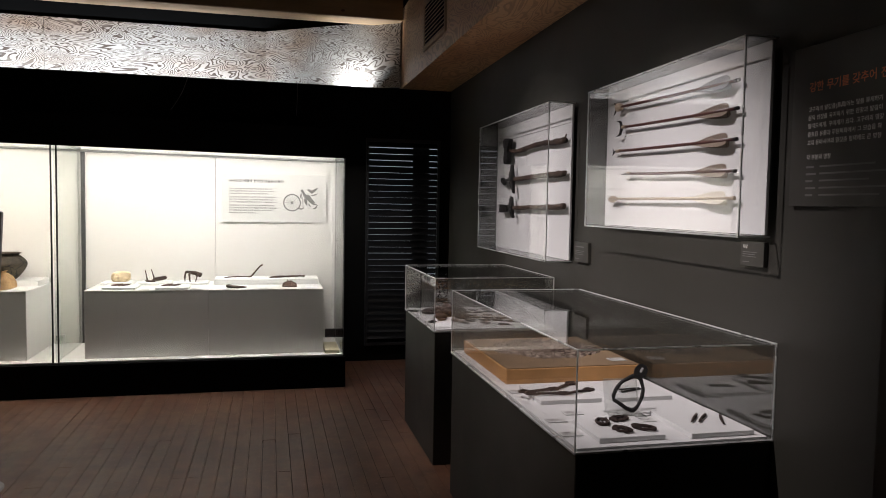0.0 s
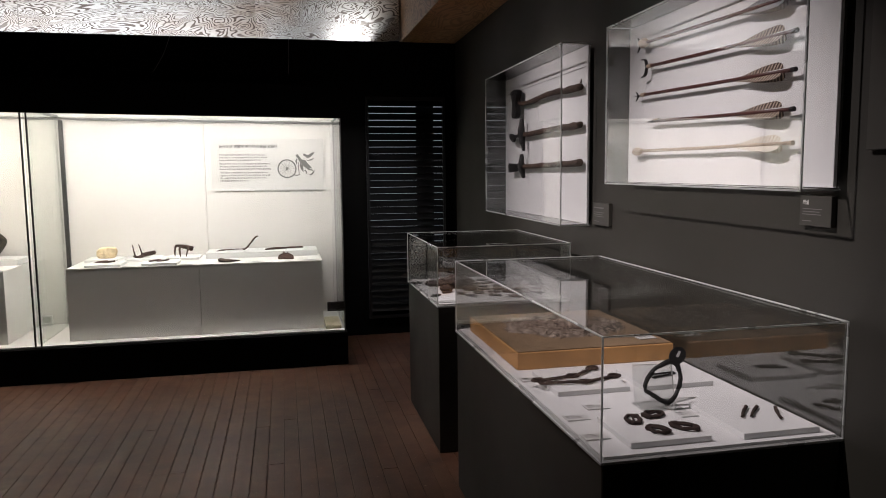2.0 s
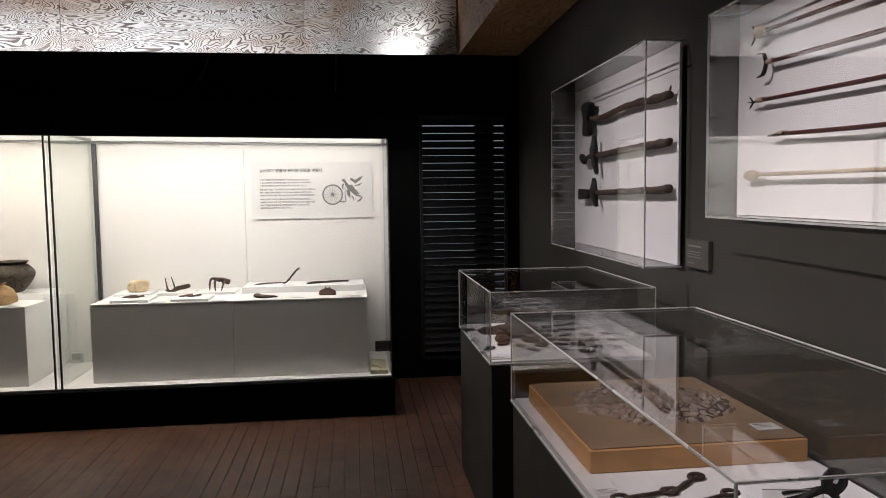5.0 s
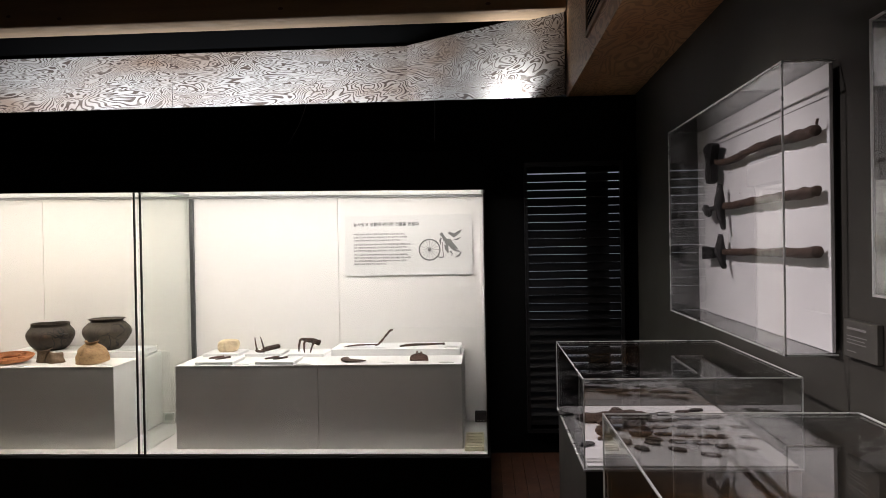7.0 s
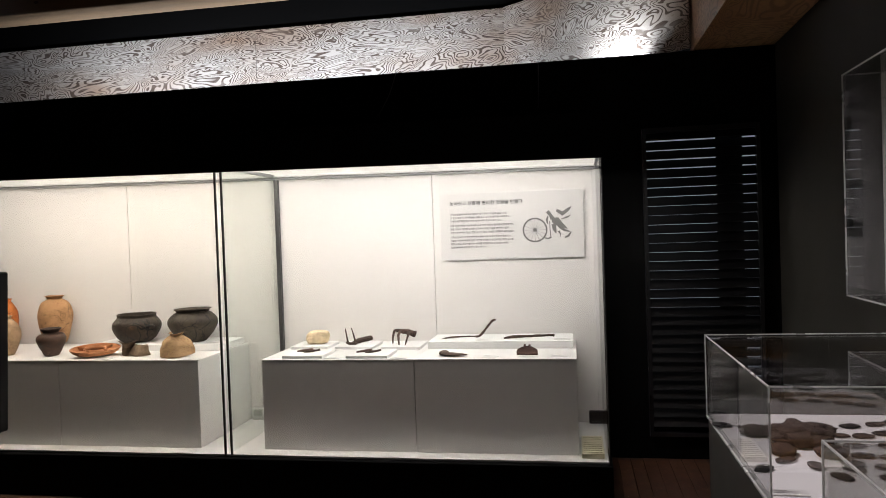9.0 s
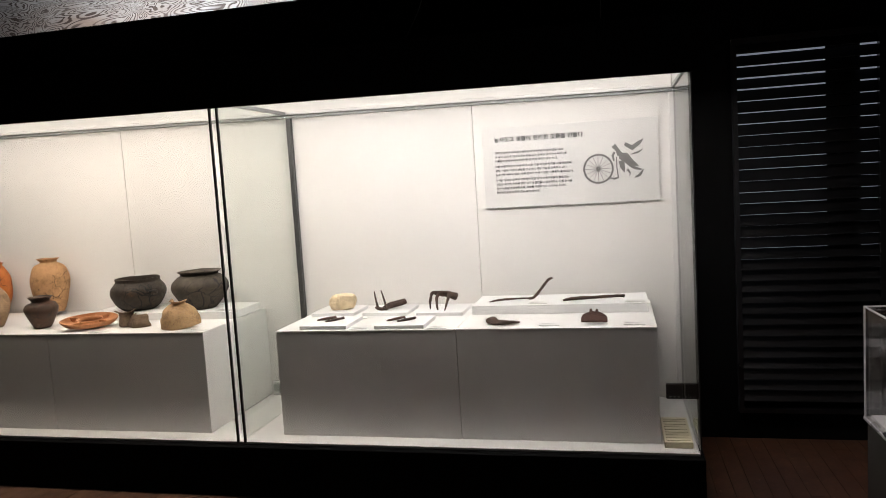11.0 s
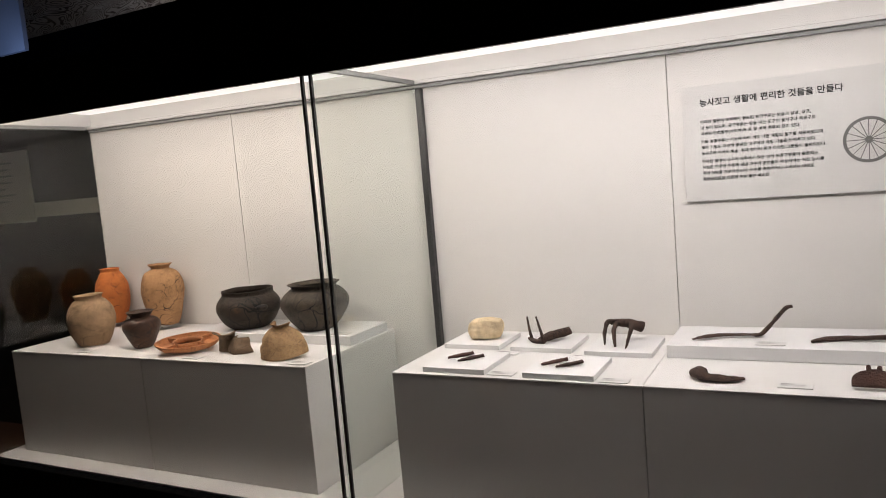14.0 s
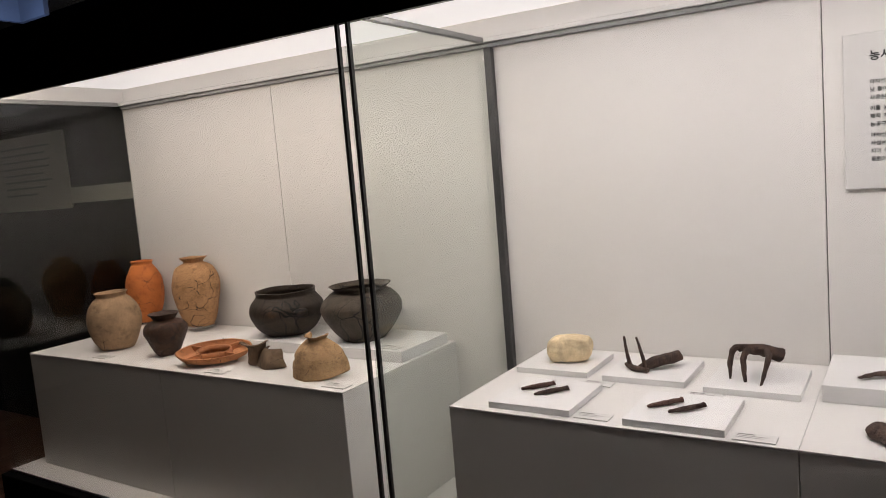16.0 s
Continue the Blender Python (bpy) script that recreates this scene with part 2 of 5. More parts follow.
def link_mesh(name, bm, mat, shift, smooth=False):
    me = bpy.data.meshes.new(name)
    bmesh.ops.translate(bm, verts=bm.verts, vec=-Vector(shift))
    bmesh.ops.recalc_face_normals(bm, faces=bm.faces)
    if smooth:
        for f in bm.faces:
            f.smooth = True
    bm.to_mesh(me)
    bm.free()
    me.materials.append(mat)
    return new(name, me)


def part(name, bm, mat, parent, label="", smooth=False):
    """A mesh in world coordinates as one part of a thing whose root is only moved, not turned."""
    ob = link_mesh(name, bm, mat, root_of(parent).location, smooth)
    ob.parent = parent
    return tagged(ob, label)


def thing(name, at, label, category, group="", kind=""):
    ob = new(name)
    ob.empty_display_size = 0.05
    ob.location = at
    return tagged(ob, label, category, group, kind)


def solid(name, bm, mat, at, label, category, group="", kind="", smooth=False):
    ob = link_mesh(name, bm, mat, at, smooth)
    ob.location = at
    return tagged(ob, label, category, group, kind)


SCRIPT = ["농사짓고 생활에 편리한 것들을 만들다", "아차산 일원의 보루에서 출토된 농기구로는 보습과 삽날, 살포,", "낫 등이 있으며, 공구류로는 땅을 파는 도구인 굴지구나 목공구로",
          "사용된 단조철부(쇠도끼)와 끌 및 여러 종류의 정이 있다.", "이들 농공구류는 기능에 따라 서로 다른 재질의 철기를 사용하였으며,",
          "제작 기법도 다양해 발달한 고구려의 제철 기술을 보여주고 있다.", "농공구류 외에도 철솥, 철제 항아리 등의 다양한 그릇들이 출토되었다.",
          "아차산 일대의 고구려 보루에서 많은 양의 농공구류들이 출토되는", "사실은 이곳에 주둔해 있던 고구려 군인들이 평상시에는 직접 농사를",
          "지어 식량을 조달하였으며, 보루를 축조하거나 수리하는 데에도", "동원되었음을 입증해 주는 좋은 예이다.",
          "강한 무기를 갖추어 전", "고구려의 말갖춤(馬具)에는 말을 통제하기", "몸의 안정을 유지하기 위한 안장과 발걸이", "말띠드리개, 꾸미개가 있다. 고구려의 말갖",
          "출토된 유물과 무덤벽화에서 그 모습을 확", "고대 동아시아의 말갖춤 형태에도 큰 영향", "각 부분의 명칭", "화살"]


GLYPHS = sorted({c for line in SCRIPT for c in line if c != " "})


def set_glyphs():
    """Each character in use set once, three ems apart: the built-in font is slow on this script."""
    cu = bpy.data.curves.new("lettering", "FONT")
    cu.body, cu.size, cu.extrude, cu.resolution_u, cu.space_line, cu.offset = "\n".join(GLYPHS), 1.0, 0.0, 2, 3.0, 0.02
    cu.align_x, cu.align_y = "LEFT", "TOP"
    tmp = bpy.data.objects.new("lettering", cu)
    me = bpy.data.meshes.new_from_object(tmp)
    co = [v.co.copy() for v in me.vertices]
    rows = {}
    for p in me.polygons:
        rows.setdefault(int((1.2 - sum(co[i].y for i in p.vertices) / len(p.vertices)) // 3.0), []).append(list(p.vertices))
    bpy.data.objects.remove(tmp)
    bpy.data.meshes.remove(me)
    return co, rows


LETTERS, LETTER_ROWS = set_glyphs()


def lettering(text, size, m):
    """A bmesh of one line of flat lettering; m places its top-left corner."""
    bm, x = bmesh.new(), 0.0
    for c in text:
        if c != " ":
            k, made = GLYPHS.index(c), {}
            for face in LETTER_ROWS.get(k, ()):
                for i in face:
                    if i not in made:
                        made[i] = bm.verts.new(((LETTERS[i].x + x) * size, (LETTERS[i].y + 3.0 * k) * size, 0))
                bm.faces.new([made[i] for i in face])
        x += 0.32 if c in " ,.()" else 0.92
    bm.transform(m)
    return bm


def text_width(bm):
    xs = [v.co.x for v in bm.verts]
    return (max(xs) - min(xs)) if xs else 0.0


def lines_of_bars(bm, x0, z_top, widths, pitch, height, place):
    """Plain bars for writing that cannot be read; place maps (u, v) to the world."""
    for i, w in enumerate(widths):
        v1 = z_top - i * pitch
        pts = [place(x0, v1), place(x0 + w, v1), place(x0 + w, v1 - height), place(x0, v1 - height)]
        bm.faces.new([bm.verts.new(p) for p in pts])
    return bm


# plan
WALL_X, EAST, END_Y, FRONT_Y, REAR_Y = 1.784, 1.90, 7.55, 6.575, 7.42
CASE_L, CASE_R, CASE_MID = -3.89, 0.70, -1.56
CASE_Z0, CASE_Z1, PED_Z = 0.272, 1.955, 0.831
CEIL_Z = 3.95

SLANT, SLANT_Y, AXE_Y = 0.0175, 3.15, 5.0
AXE_WALL = WALL_X + (AXE_Y - SLANT_Y) * SLANT


def lean(ob, y_ref=SLANT_Y):
    """Set a thing that hangs on the east wall parallel to it: the wall runs out slightly towards the end."""
    y0 = ob.location.y
    for o in (ob, *ob.children_recursive):
        if o.type == "MESH":
            for v in o.data.vertices:
                v.co.x += (v.co.y + y0 - y_ref) * SLANT
    return ob


# ---- structure ----
lean(solid("wall_east", boxed(WALL_X, -2.6, 0, WALL_X + 0.25, 8.7, CEIL_Z), OLIVE, (WALL_X, 3, 0), "dark olive painted wall behind the weapon boxes", "wall", kind="structure"))
solid("wall_north", boxed(-6.3, END_Y, 0, EAST, END_Y + 0.06, 2.72), BLACK, (-2, END_Y, 0), "black painted end wall, open above its top edge", "wall", kind="structure")
solid("wall_behind", boxed(-6.3, 8.5, 0, EAST, 8.7, CEIL_Z), BLACK, (-2, 8.5, 0), "black wall behind the plywood boarding", "wall", kind="structure")
solid("wall_west", boxed(-6.5, -2.6, 0, -6.3, 8.7, CEIL_Z), OLIVE, (-6.3, 3, 0), "dark painted wall at the far side of the hall", "wall", kind="structure")
solid("wall_south", boxed(-6.3, -2.8, 0, EAST, -2.6, CEIL_Z), OLIVE, (-2, -2.6, 0), "dark painted wall closing the hall", "wall", kind="structure")
solid("wall_pier", boxed(1.5, -2.6, 0, WALL_X + 0.02, 1.77, CEIL_Z, bevel=0.004), OLIVE, (1.5, 1.7, 0), "projecting olive painted wall pier with a plain edge", "wall", kind="structure")
solid("ceiling", boxed(-6.3, -2.6, CEIL_Z, EAST, 8.5, CEIL_Z + 0.1), CEILING, (-2, 3, CEIL_Z), "dim brown wooden ceiling", "ceiling", kind="structure")

# plywood boarding above the black wall: one run along the wall and one canted to the soffit
board = thing("plywood_boarding", (-2.0, 8.46, 2.6), "pale plywood boarding with wild wavy grain above the black wall", "wall panel", kind="structure")
for xa, xb in ((-6.3, -4.41), (-4.405, -2.13), (-2.125, 0.04)):
    part("panel", boxed(xa, 8.46, 2.55, xb, 8.478, 3.39), PLYWOOD, board)
bm = bmesh.new()
box(bm, 0.0, -0.018, 2.735, math.hypot(1.31, 0.92) * 0.99, 0.0, 3.39)
bm.transform(pose(0.042, 8.46, 0, 0, 0, math.degrees(math.atan2(-0.92, 1.31))))
part("panel", bm, PLYWOOD, board, "canted plywood panel")

soffit = thing("plywood_soffit", (1.6, 5, 2.71), "plywood box soffit running along the wall top, browned as by dim warm light", "soffit", kind="structure")
part("side_panel", boxed(1.35, -2.6, 2.722, 1.37, 7.66, 3.5), PLYWOOD_WARM_LIGHT, soffit)
part("bottom_panel", boxed(1.372, -2.6, 2.724, EAST, 7.66, 2.742), PLYWOOD_WARM_LIGHT, soffit)
bm = boxed(1.335, 5.66, 2.86, 1.349, 5.69, 3.27)
box(bm, 1.335, 6.42, 2.86, 1.349, 6.45, 3.27)
box(bm, 1.335, 5.69, 2.86, 1.349, 6.42, 2.89)
box(bm, 1.335, 5.69, 3.24, 1.349, 6.42, 3.27)
vent = part("vent_grille", bm, TIMBER, soffit, "wooden air grille with slanted slats")
part("backing", boxed(1.345, 5.69, 2.89, 1.348, 6.42, 3.24), BLACK, vent)
for i in range(11):
    bm = boxed(-0.002, 0, -0.01, 0.002, 0.73, 0.01)
    bm.transform(pose(1.342, 5.69, 2.905 + i * 0.033, 0, 28, 0))
    part("slat", bm, TIMBER, vent)

beam = thing("timber_beam", (-2.4, 7.55, 3.36), "squared pine ceiling beam with small knots", "beam", kind="structure")
part("timber", boxed(-6.3, 7.45, 3.36, 1.34, 7.72, 3.66, bevel=0.012, segs=2), TIMBER, beam)
knots = bmesh.new()
rk = random.Random(4)
for i in range(13):
    bmesh.ops.create_uvsphere(knots, u_segments=8, v_segments=5, radius=0.014, matrix=pose(-5.6 + i * 0.52 + rk.uniform(-0.15, 0.15), 7.449, 3.40 + rk.uniform(0, 0.18)) @ Matrix.Diagonal((1.5, 0.2, 0.8, 1)))
part("knot", knots, surface("pine_knot", (0.12, 0.06, 0.03), 0.2, 0.6), beam, "dark oval knots")

bulk = thing("bulkhead", (-3.9, 6.95, 2.45), "pale bulkhead panels lit bluish from below", "soffit", kind="structure")
part("end_panel", boxed(-3.92, 6.94, 2.45, -3.70, 6.965, 3.5), surface("pale_bulkhead_paint", (0.33, 0.33, 0.33), 0.1, 0.6), bulk)
part("side_panel", boxed(-3.945, 3.6, 2.45, -3.92, 6.965, 3.5), bpy.data.materials["pale_bulkhead_paint"], bulk)

# louvred shutter in the end wall
louv = thing("window_shutter", (1.375, 7.5, 0.19), "closed black louvred shutter with horizontal slats", "shutter", kind="structure")
part("frame", boxed(1.005, 7.505, 0.16, 1.03, END_Y - 0.002, 2.22), LOUVRE, louv)
part("frame", boxed(1.722, 7.505, 0.16, 1.747, END_Y - 0.002, 2.22), LOUVRE, louv)
part("frame", boxed(1.03, 7.505, 2.188, 1.722, END_Y - 0.002, 2.22), LOUVRE, louv)
part("frame", boxed(1.03, 7.505, 0.16, 1.722, END_Y - 0.002, 0.185), LOUVRE, louv)
slat = boxed(-0.346, -0.003, -0.0335, 0.346, 0.003, 0.0335, bevel=0.0015)
slat.transform(pose(0, 0, 0, -32, 0, 0))
first = part("slat", slat, LOUVRE, louv)
first.data.transform(Matrix.Translation(louv.location))
for i in range(32):
    ob = first if i == 0 else new("slat", first.data)
    ob.parent = louv
    ob.location = (0.001, 0.022, 0.256 + i * 0.0615 - 0.19)
    ob.rotation_euler = (radians(random.Random(i).uniform(-7, 5)), 0, radians(random.Random(i + 50).uniform(-0.25, 0.25)))
DAY = glow("daylight_behind_slats", (0.72, 0.84, 1.0), 0.24)
part("daylight", boxed(1.03, 7.5455, 0.30, 1.475, 7.5485, 2.188), DAY, louv, "faint daylight behind the slats")
part("daylight", boxed(1.642, 7.5455, 0.30, 1.722, 7.5485, 2.188), DAY, louv)
part("daylight", boxed(1.475, 7.5455, 2.142, 1.642, 7.5485, 2.188), DAY, louv)

# ---- large wall showcase ----
case = thing("showcase", (-1.6, 7.0, 0), "large black wall showcase with glass front, lit white inside", "display case")
part("plinth", boxed(CASE_L - 0.02, FRONT_Y - 0.045, 0, CASE_R + 0.015, END_Y - 0.004, 0.262, bevel=0.003), BLACK, case, "black plinth")
part("floor_board", boxed(CASE_L + 0.004, FRONT_Y - 0.002, 0.264, CASE_R - 0.004, REAR_Y, CASE_Z0 + 0.003), WHITE, case, "white display floor")
part("head", boxed(CASE_L - 0.01, FRONT_Y - 0.012, CASE_Z1, CASE_R + 0.01, FRONT_Y + 0.012, 2.20), BLACK, case, "black head board")
part("roof", boxed(CASE_L - 0.01, FRONT_Y + 0.014, 2.16, CASE_R + 0.01, END_Y - 0.004, 2.20), BLACK, case)
part("end_board", boxed(CASE_L - 0.008, FRONT_Y + 0.014, 2.0, CASE_L + 0.012, END_Y - 0.004, 2.158), WHITE, case)
part("end_board", boxed(CASE_R - 0.012, FRONT_Y + 0.014, 2.0, CASE_R + 0.008, END_Y - 0.004, 2.158), WHITE, case)
part("case_ceiling", boxed(CASE_L + 0.014, FRONT_Y + 0.016, 2.075, CASE_R - 0.014, REAR_Y + 0.02, 2.085), glow("luminous_diffuser", (1.0, 0.97, 0.93), 1.25), case, "luminous white diffuser")
for xa, xb, lit in ((CASE_L + 0.03, CASE_MID - 0.03, LAMP_WARM), (CASE_MID + 0.03, CASE_R - 0.03, LAMP)):
    part("light_strip", boxed(xa, FRONT_Y + 0.022, 2.040, xb, FRONT_Y + 0.072, 2.052), lit, case, "glowing light strip")
part("frieze", boxed(CASE_L + 0.014, REAR_Y + 0.004, 2.0, CASE_R - 0.014, REAR_Y + 0.02, 2.074), WHITE_BACK, case)
seams = (CASE_L - 0.005, -2.73, CASE_MID + 0.03, -0.412, CASE_R - 0.004)
for xa, xb in zip(seams, seams[1:]):
    part("back_panel", boxed(xa + 0.0015, REAR_Y, 0.276, xb - 0.0015, REAR_Y + 0.02, 1.998, bevel=0.001), WHITE_BACK, case)
part("rail", boxed(CASE_L + 0.012, REAR_Y - 0.022, 1.962, CASE_R - 0.012, REAR_Y - 0.001, 1.978, bevel=0.002), STEEL, case, "brushed metal rail")
part("rail", boxed(CASE_L + 0.012, REAR_Y - 0.034, 1.980, CASE_R - 0.012, REAR_Y - 0.001, 1.998, bevel=0.002), WHITE, case)
for x in (CASE_L + 0.006, CASE_MID, CASE_R - 0.006):
    part("rail", boxed(x - 0.012, FRONT_Y + 0.014, 1.978, x + 0.012, REAR_Y - 0.035, 1.998, bevel=0.002), STEEL, case)
part("mullion", boxed(CASE_MID + 0.004, REAR_Y - 0.03, 0.276, CASE_MID + 0.034, REAR_Y - 0.001, 1.96, bevel=0.002), DARK_STEEL, case, "dark metal upright")
part("mullion", boxed(CASE_R - 0.032, REAR_Y - 0.012, 0.276, CASE_R - 0.008, REAR_Y - 0.001, 1.96, bevel=0.002), WHITE, case)


def pane(name, bm, mat, parent, label=""):
    ob = part(name, bm, mat, parent, label)
    ob.visible_shadow = False
    return ob


pane("front_pane", boxed(CASE_L, FRONT_Y - 0.005, CASE_Z0, CASE_MID - 0.024, FRONT_Y + 0.005, CASE_Z1), GLASS, case, "clear glass pane")
pane("front_pane", boxed(CASE_MID + 0.024, FRONT_Y - 0.005, CASE_Z0, CASE_R, FRONT_Y + 0.005, CASE_Z1), GLASS, case, "clear glass pane")
pane("side_pane", boxed(CASE_L, FRONT_Y + 0.008, CASE_Z0 + 0.004, CASE_L + 0.01, REAR_Y - 0.002, 1.976), GLASS, case, "clear glass end pane")
pane("side_pane", boxed(CASE_R - 0.010, FRONT_Y + 0.008, CASE_Z0 + 0.004, CASE_R, REAR_Y - 0.002, 1.976), GLASS, case, "clear glass end pane")
pane("divider_pane", boxed(CASE_MID - 0.005, FRONT_Y + 0.008, CASE_Z0 + 0.004, CASE_MID + 0.005, REAR_Y - 0.032, 1.976), DIVIDER, case, "clear glass divider with a green cast")
for x in (CASE_MID - 0.022, CASE_MID + 0.018):
    part("seal", boxed(x - 0.004, FRONT_Y - 0.007, CASE_Z0, x + 0.006, FRONT_Y + 0.006, CASE_Z1), SEAL, case, "black glass edge seal")
part("seal", boxed(CASE_R - 0.001, FRONT_Y - 0.006, CASE_Z0, CASE_R + 0.005, FRONT_Y + 0.006, CASE_Z1), SEAL, case)

# the head, rails and light trough rise slightly towards the far end
for o in case.children:
    for v in o.data.vertices:
        if v.co.z > 1.7:
            v.co.z += (CASE_R - v.co.x - case.location.x) * 0.0135


def pedestal(x0, x1, y0, y1, z0, z1, label):
    t = thing("pedestal", ((x0 + x1) / 2, (y0 + y1) / 2, z0), label, "pedestal", "white pedestals in the showcase")
    part("body", boxed(x0 + 0.001, y0, z0, x1 - 0.001, y1, z1 - 0.006, bevel=0.0015), WHITE, t)
    part("top", boxed(x0, y0 - 0.001, z1 - 0.005, x1, y1, z1, bevel=0.001), WHITE, t)
    return t


for a, b_ in ((-1.378, -0.4155), (-0.4145, 0.535)):
    pedestal(a, b_, 6.685, 7.41, CASE_Z0 + 0.004, PED_Z, "white box pedestal carrying iron tools in the showcase")
for a, b_ in ((-3.79, -2.7885), (-2.7875, -1.80)):
    pedestal(a, b_, 6.685, 7.41, CASE_Z0 + 0.004, PED_Z, "white box pedestal carrying pottery in the showcase")
RISER_Z, RISER_LZ = 0.880, 0.876
solid("riser", boxed(-0.40, 7.045, PED_Z + 0.001, 0.515, 7.37, RISER_Z, bevel=0.0015), PLATE, (0.06, 7.2, PED_Z), "long white riser block on the pedestal", "riser")
solid("riser", boxed(-2.82, 7.045, PED_Z + 0.001, -1.815, 7.37, RISER_LZ, bevel=0.0015), PLATE, (-2.3, 7.2, PED_Z), "long white riser block under two dark pots", "riser")


# ---- acrylic-covered cases along the wall ----
def acrylic_box(t, x0, y0, z0, x1, y1, z1, open_side, e=0.005):
    """Five clear sheets and their bright polished edges; open_side is 'z' (open below) or 'x' (open to the wall)."""
    if open_side == "z":
        pane("sheet", boxed(x0, y0, z1 - e, x1, y1, z1), ACRYLIC, t, "clear acrylic top")
        pane("sheet", boxed(x1 - e, y0 + e, z0, x1, y1 - e, z1 - e), ACRYLIC, t, "clear acrylic side")
    else:
        pane("sheet", boxed(x0, y0, z1 - e, x1, y1, z1), ACRYLIC, t, "clear acrylic top")
        pane("sheet", boxed(x0 + e, y0 + e, z0, x1, y1 - e, z0 + e), ACRYLIC, t, "clear acrylic bottom")
    pane("sheet", boxed(x0, y0 + e, z0, x0 + e, y1 - e, z1 - e), ACRYLIC, t, "clear acrylic front")
    pane("sheet", boxed(x0, y0, z0, x1, y0 + e, z1 - e), ACRYLIC, t, "clear acrylic end")
    pane("sheet", boxed(x0, y1 - e, z0, x1, y1, z1 - e), ACRYLIC, t, "clear acrylic end")
    r = 0.0021 if open_side == "z" else 0.0027

    def bar(a, b):
        lo = [min(p, q) - r for p, q in zip(a, b)]
        hi = [max(p, q) + r for p, q in zip(a, b)]
        (pane if open_side == "z" else part)("edge", boxed(*lo, *hi), EDGE, t)
    zs = (z1,) if open_side == "z" else (z0, z1)
    for z in zs:
        bar((x0, y0, z), (x0, y1, z))
        bar((x0, y0, z), (x1, y0, z))
        bar((x0, y1, z), (x1, y1, z))
        if open_side == "z":
            bar((x1, y0, z), (x1, y1, z))
    for x, y in (((x0, y0), (x0, y1), (x1, y0)) if open_side == "z" else ((x0, y0), (x0, y1))):
        bar((x, y, z0), (x, y, z1))


def low_case(x0, x1, y0, y1, z, top, label):
    t = thing("display_case", ((x0 + x1) / 2, (y0 + y1) / 2, 0), label, "display case", "low cases along the wall")
    part("base", boxed(x0 + 0.004, y0 + 0.004, 0, x1 - 0.004, y1 - 0.004, z - 0.004, bevel=0.003), OLIVE_BASE, t, "dark grey painted base")
    part("rim", boxed(x0 - 0.004, y0 - 0.004, z - 0.004, x1 + 0.002, y1 + 0.004, z + 0.004, bevel=0.001), EDGE, t, "pale acrylic rim")
    part("deck", boxed(x0 + 0.012, y0 + 0.012, z + 0.0045, x1 - 0.012, y1 - 0.012, z + 0.012), PLATE, t, "white display deck")
    acrylic_box(t, x0, y0, z + 0.0045, x1, y1, top, "z")
    return t


low_case(1.039, 1.770, 2.470, 4.11, 0.775, 1.112, "long low display case with acrylic cover, dark base")
low_case(1.038, 1.790, 4.53, 5.487, 0.814, 1.135, "shorter low display case with acrylic cover, dark base")


def wall_box(y0, y1, z0, z1, front, face, wall, label):
    t = thing("wall_case", (wall, (y0 + y1) / 2, z0), label, "display case", "acrylic weapon boxes on the wall")
    part("back_panel", boxed(face, y0 + 0.006, z0 + 0.006, face + 0.012, y1 - 0.006, z1 - 0.006, bevel=0.001), PLATE, t, "white back panel")
    part("mount", boxed(face + 0.0125, y0 + 0.05, z0 + 0.05, wall - 0.001, y1 - 0.05, z1 - 0.05), OLIVE_BASE, t, "dark mounting frame")
    acrylic_box(t, front, y0, z0, face + 0.014, y1, z1, "x")
    return t


axe_case = wall_box(4.27, 5.77, 1.254, 2.168, 1.642, 1.786, AXE_WALL, "acrylic wall box holding three hafted iron axes")
# thin grey strip painting the top edge's shadow on the back panel
part("seam", boxed(1.7845, 4.29, 2.058, 1.7857, 5.76, 2.061), INK_GREY, axe_case)
lean(axe_case, AXE_Y)
lean(wall_box(2.505, 3.792, 1.476, 2.150, 1.640, 1.746, WALL_X, "acrylic wall box holding five feathered arrows"))

# ---- shapes for the exhibits ----
def wobble(bm, amount, scale, seed=0.0):
    for v in bm.verts:
        d = noise.noise_vector(v.co * scale + Vector((seed, seed * 0.7, 3.1 * seed)))
        v.co += Vector(d) * amount


def lathe(profile, seg=48, span=360.0, start=0.0):
    """Turn a closed (r, z) outline about z; less than a full turn is capped at both ends."""
    bm = bmesh.new()
    full = span >= 359.9
    n = seg if full else max(4, int(seg * span / 360)) + 1
    rings = []
    for i in range(n):
        a = radians(start + span * i / (n if full else n - 1))
        rings.append([bm.verts.new((r * math.cos(a), r * math.sin(a), z)) for r, z in profile])
    m = len(profile)
    for i in range(n if full else n - 1):
        p, q = rings[i], rings[(i + 1) % n]
        for j in range(m):
            bm.faces.new((p[j], q[j], q[(j + 1) % m], p[(j + 1) % m]))
    if not full:
        bm.faces.new(rings[0][::-1])
        bm.faces.new(rings[-1])
    return bm


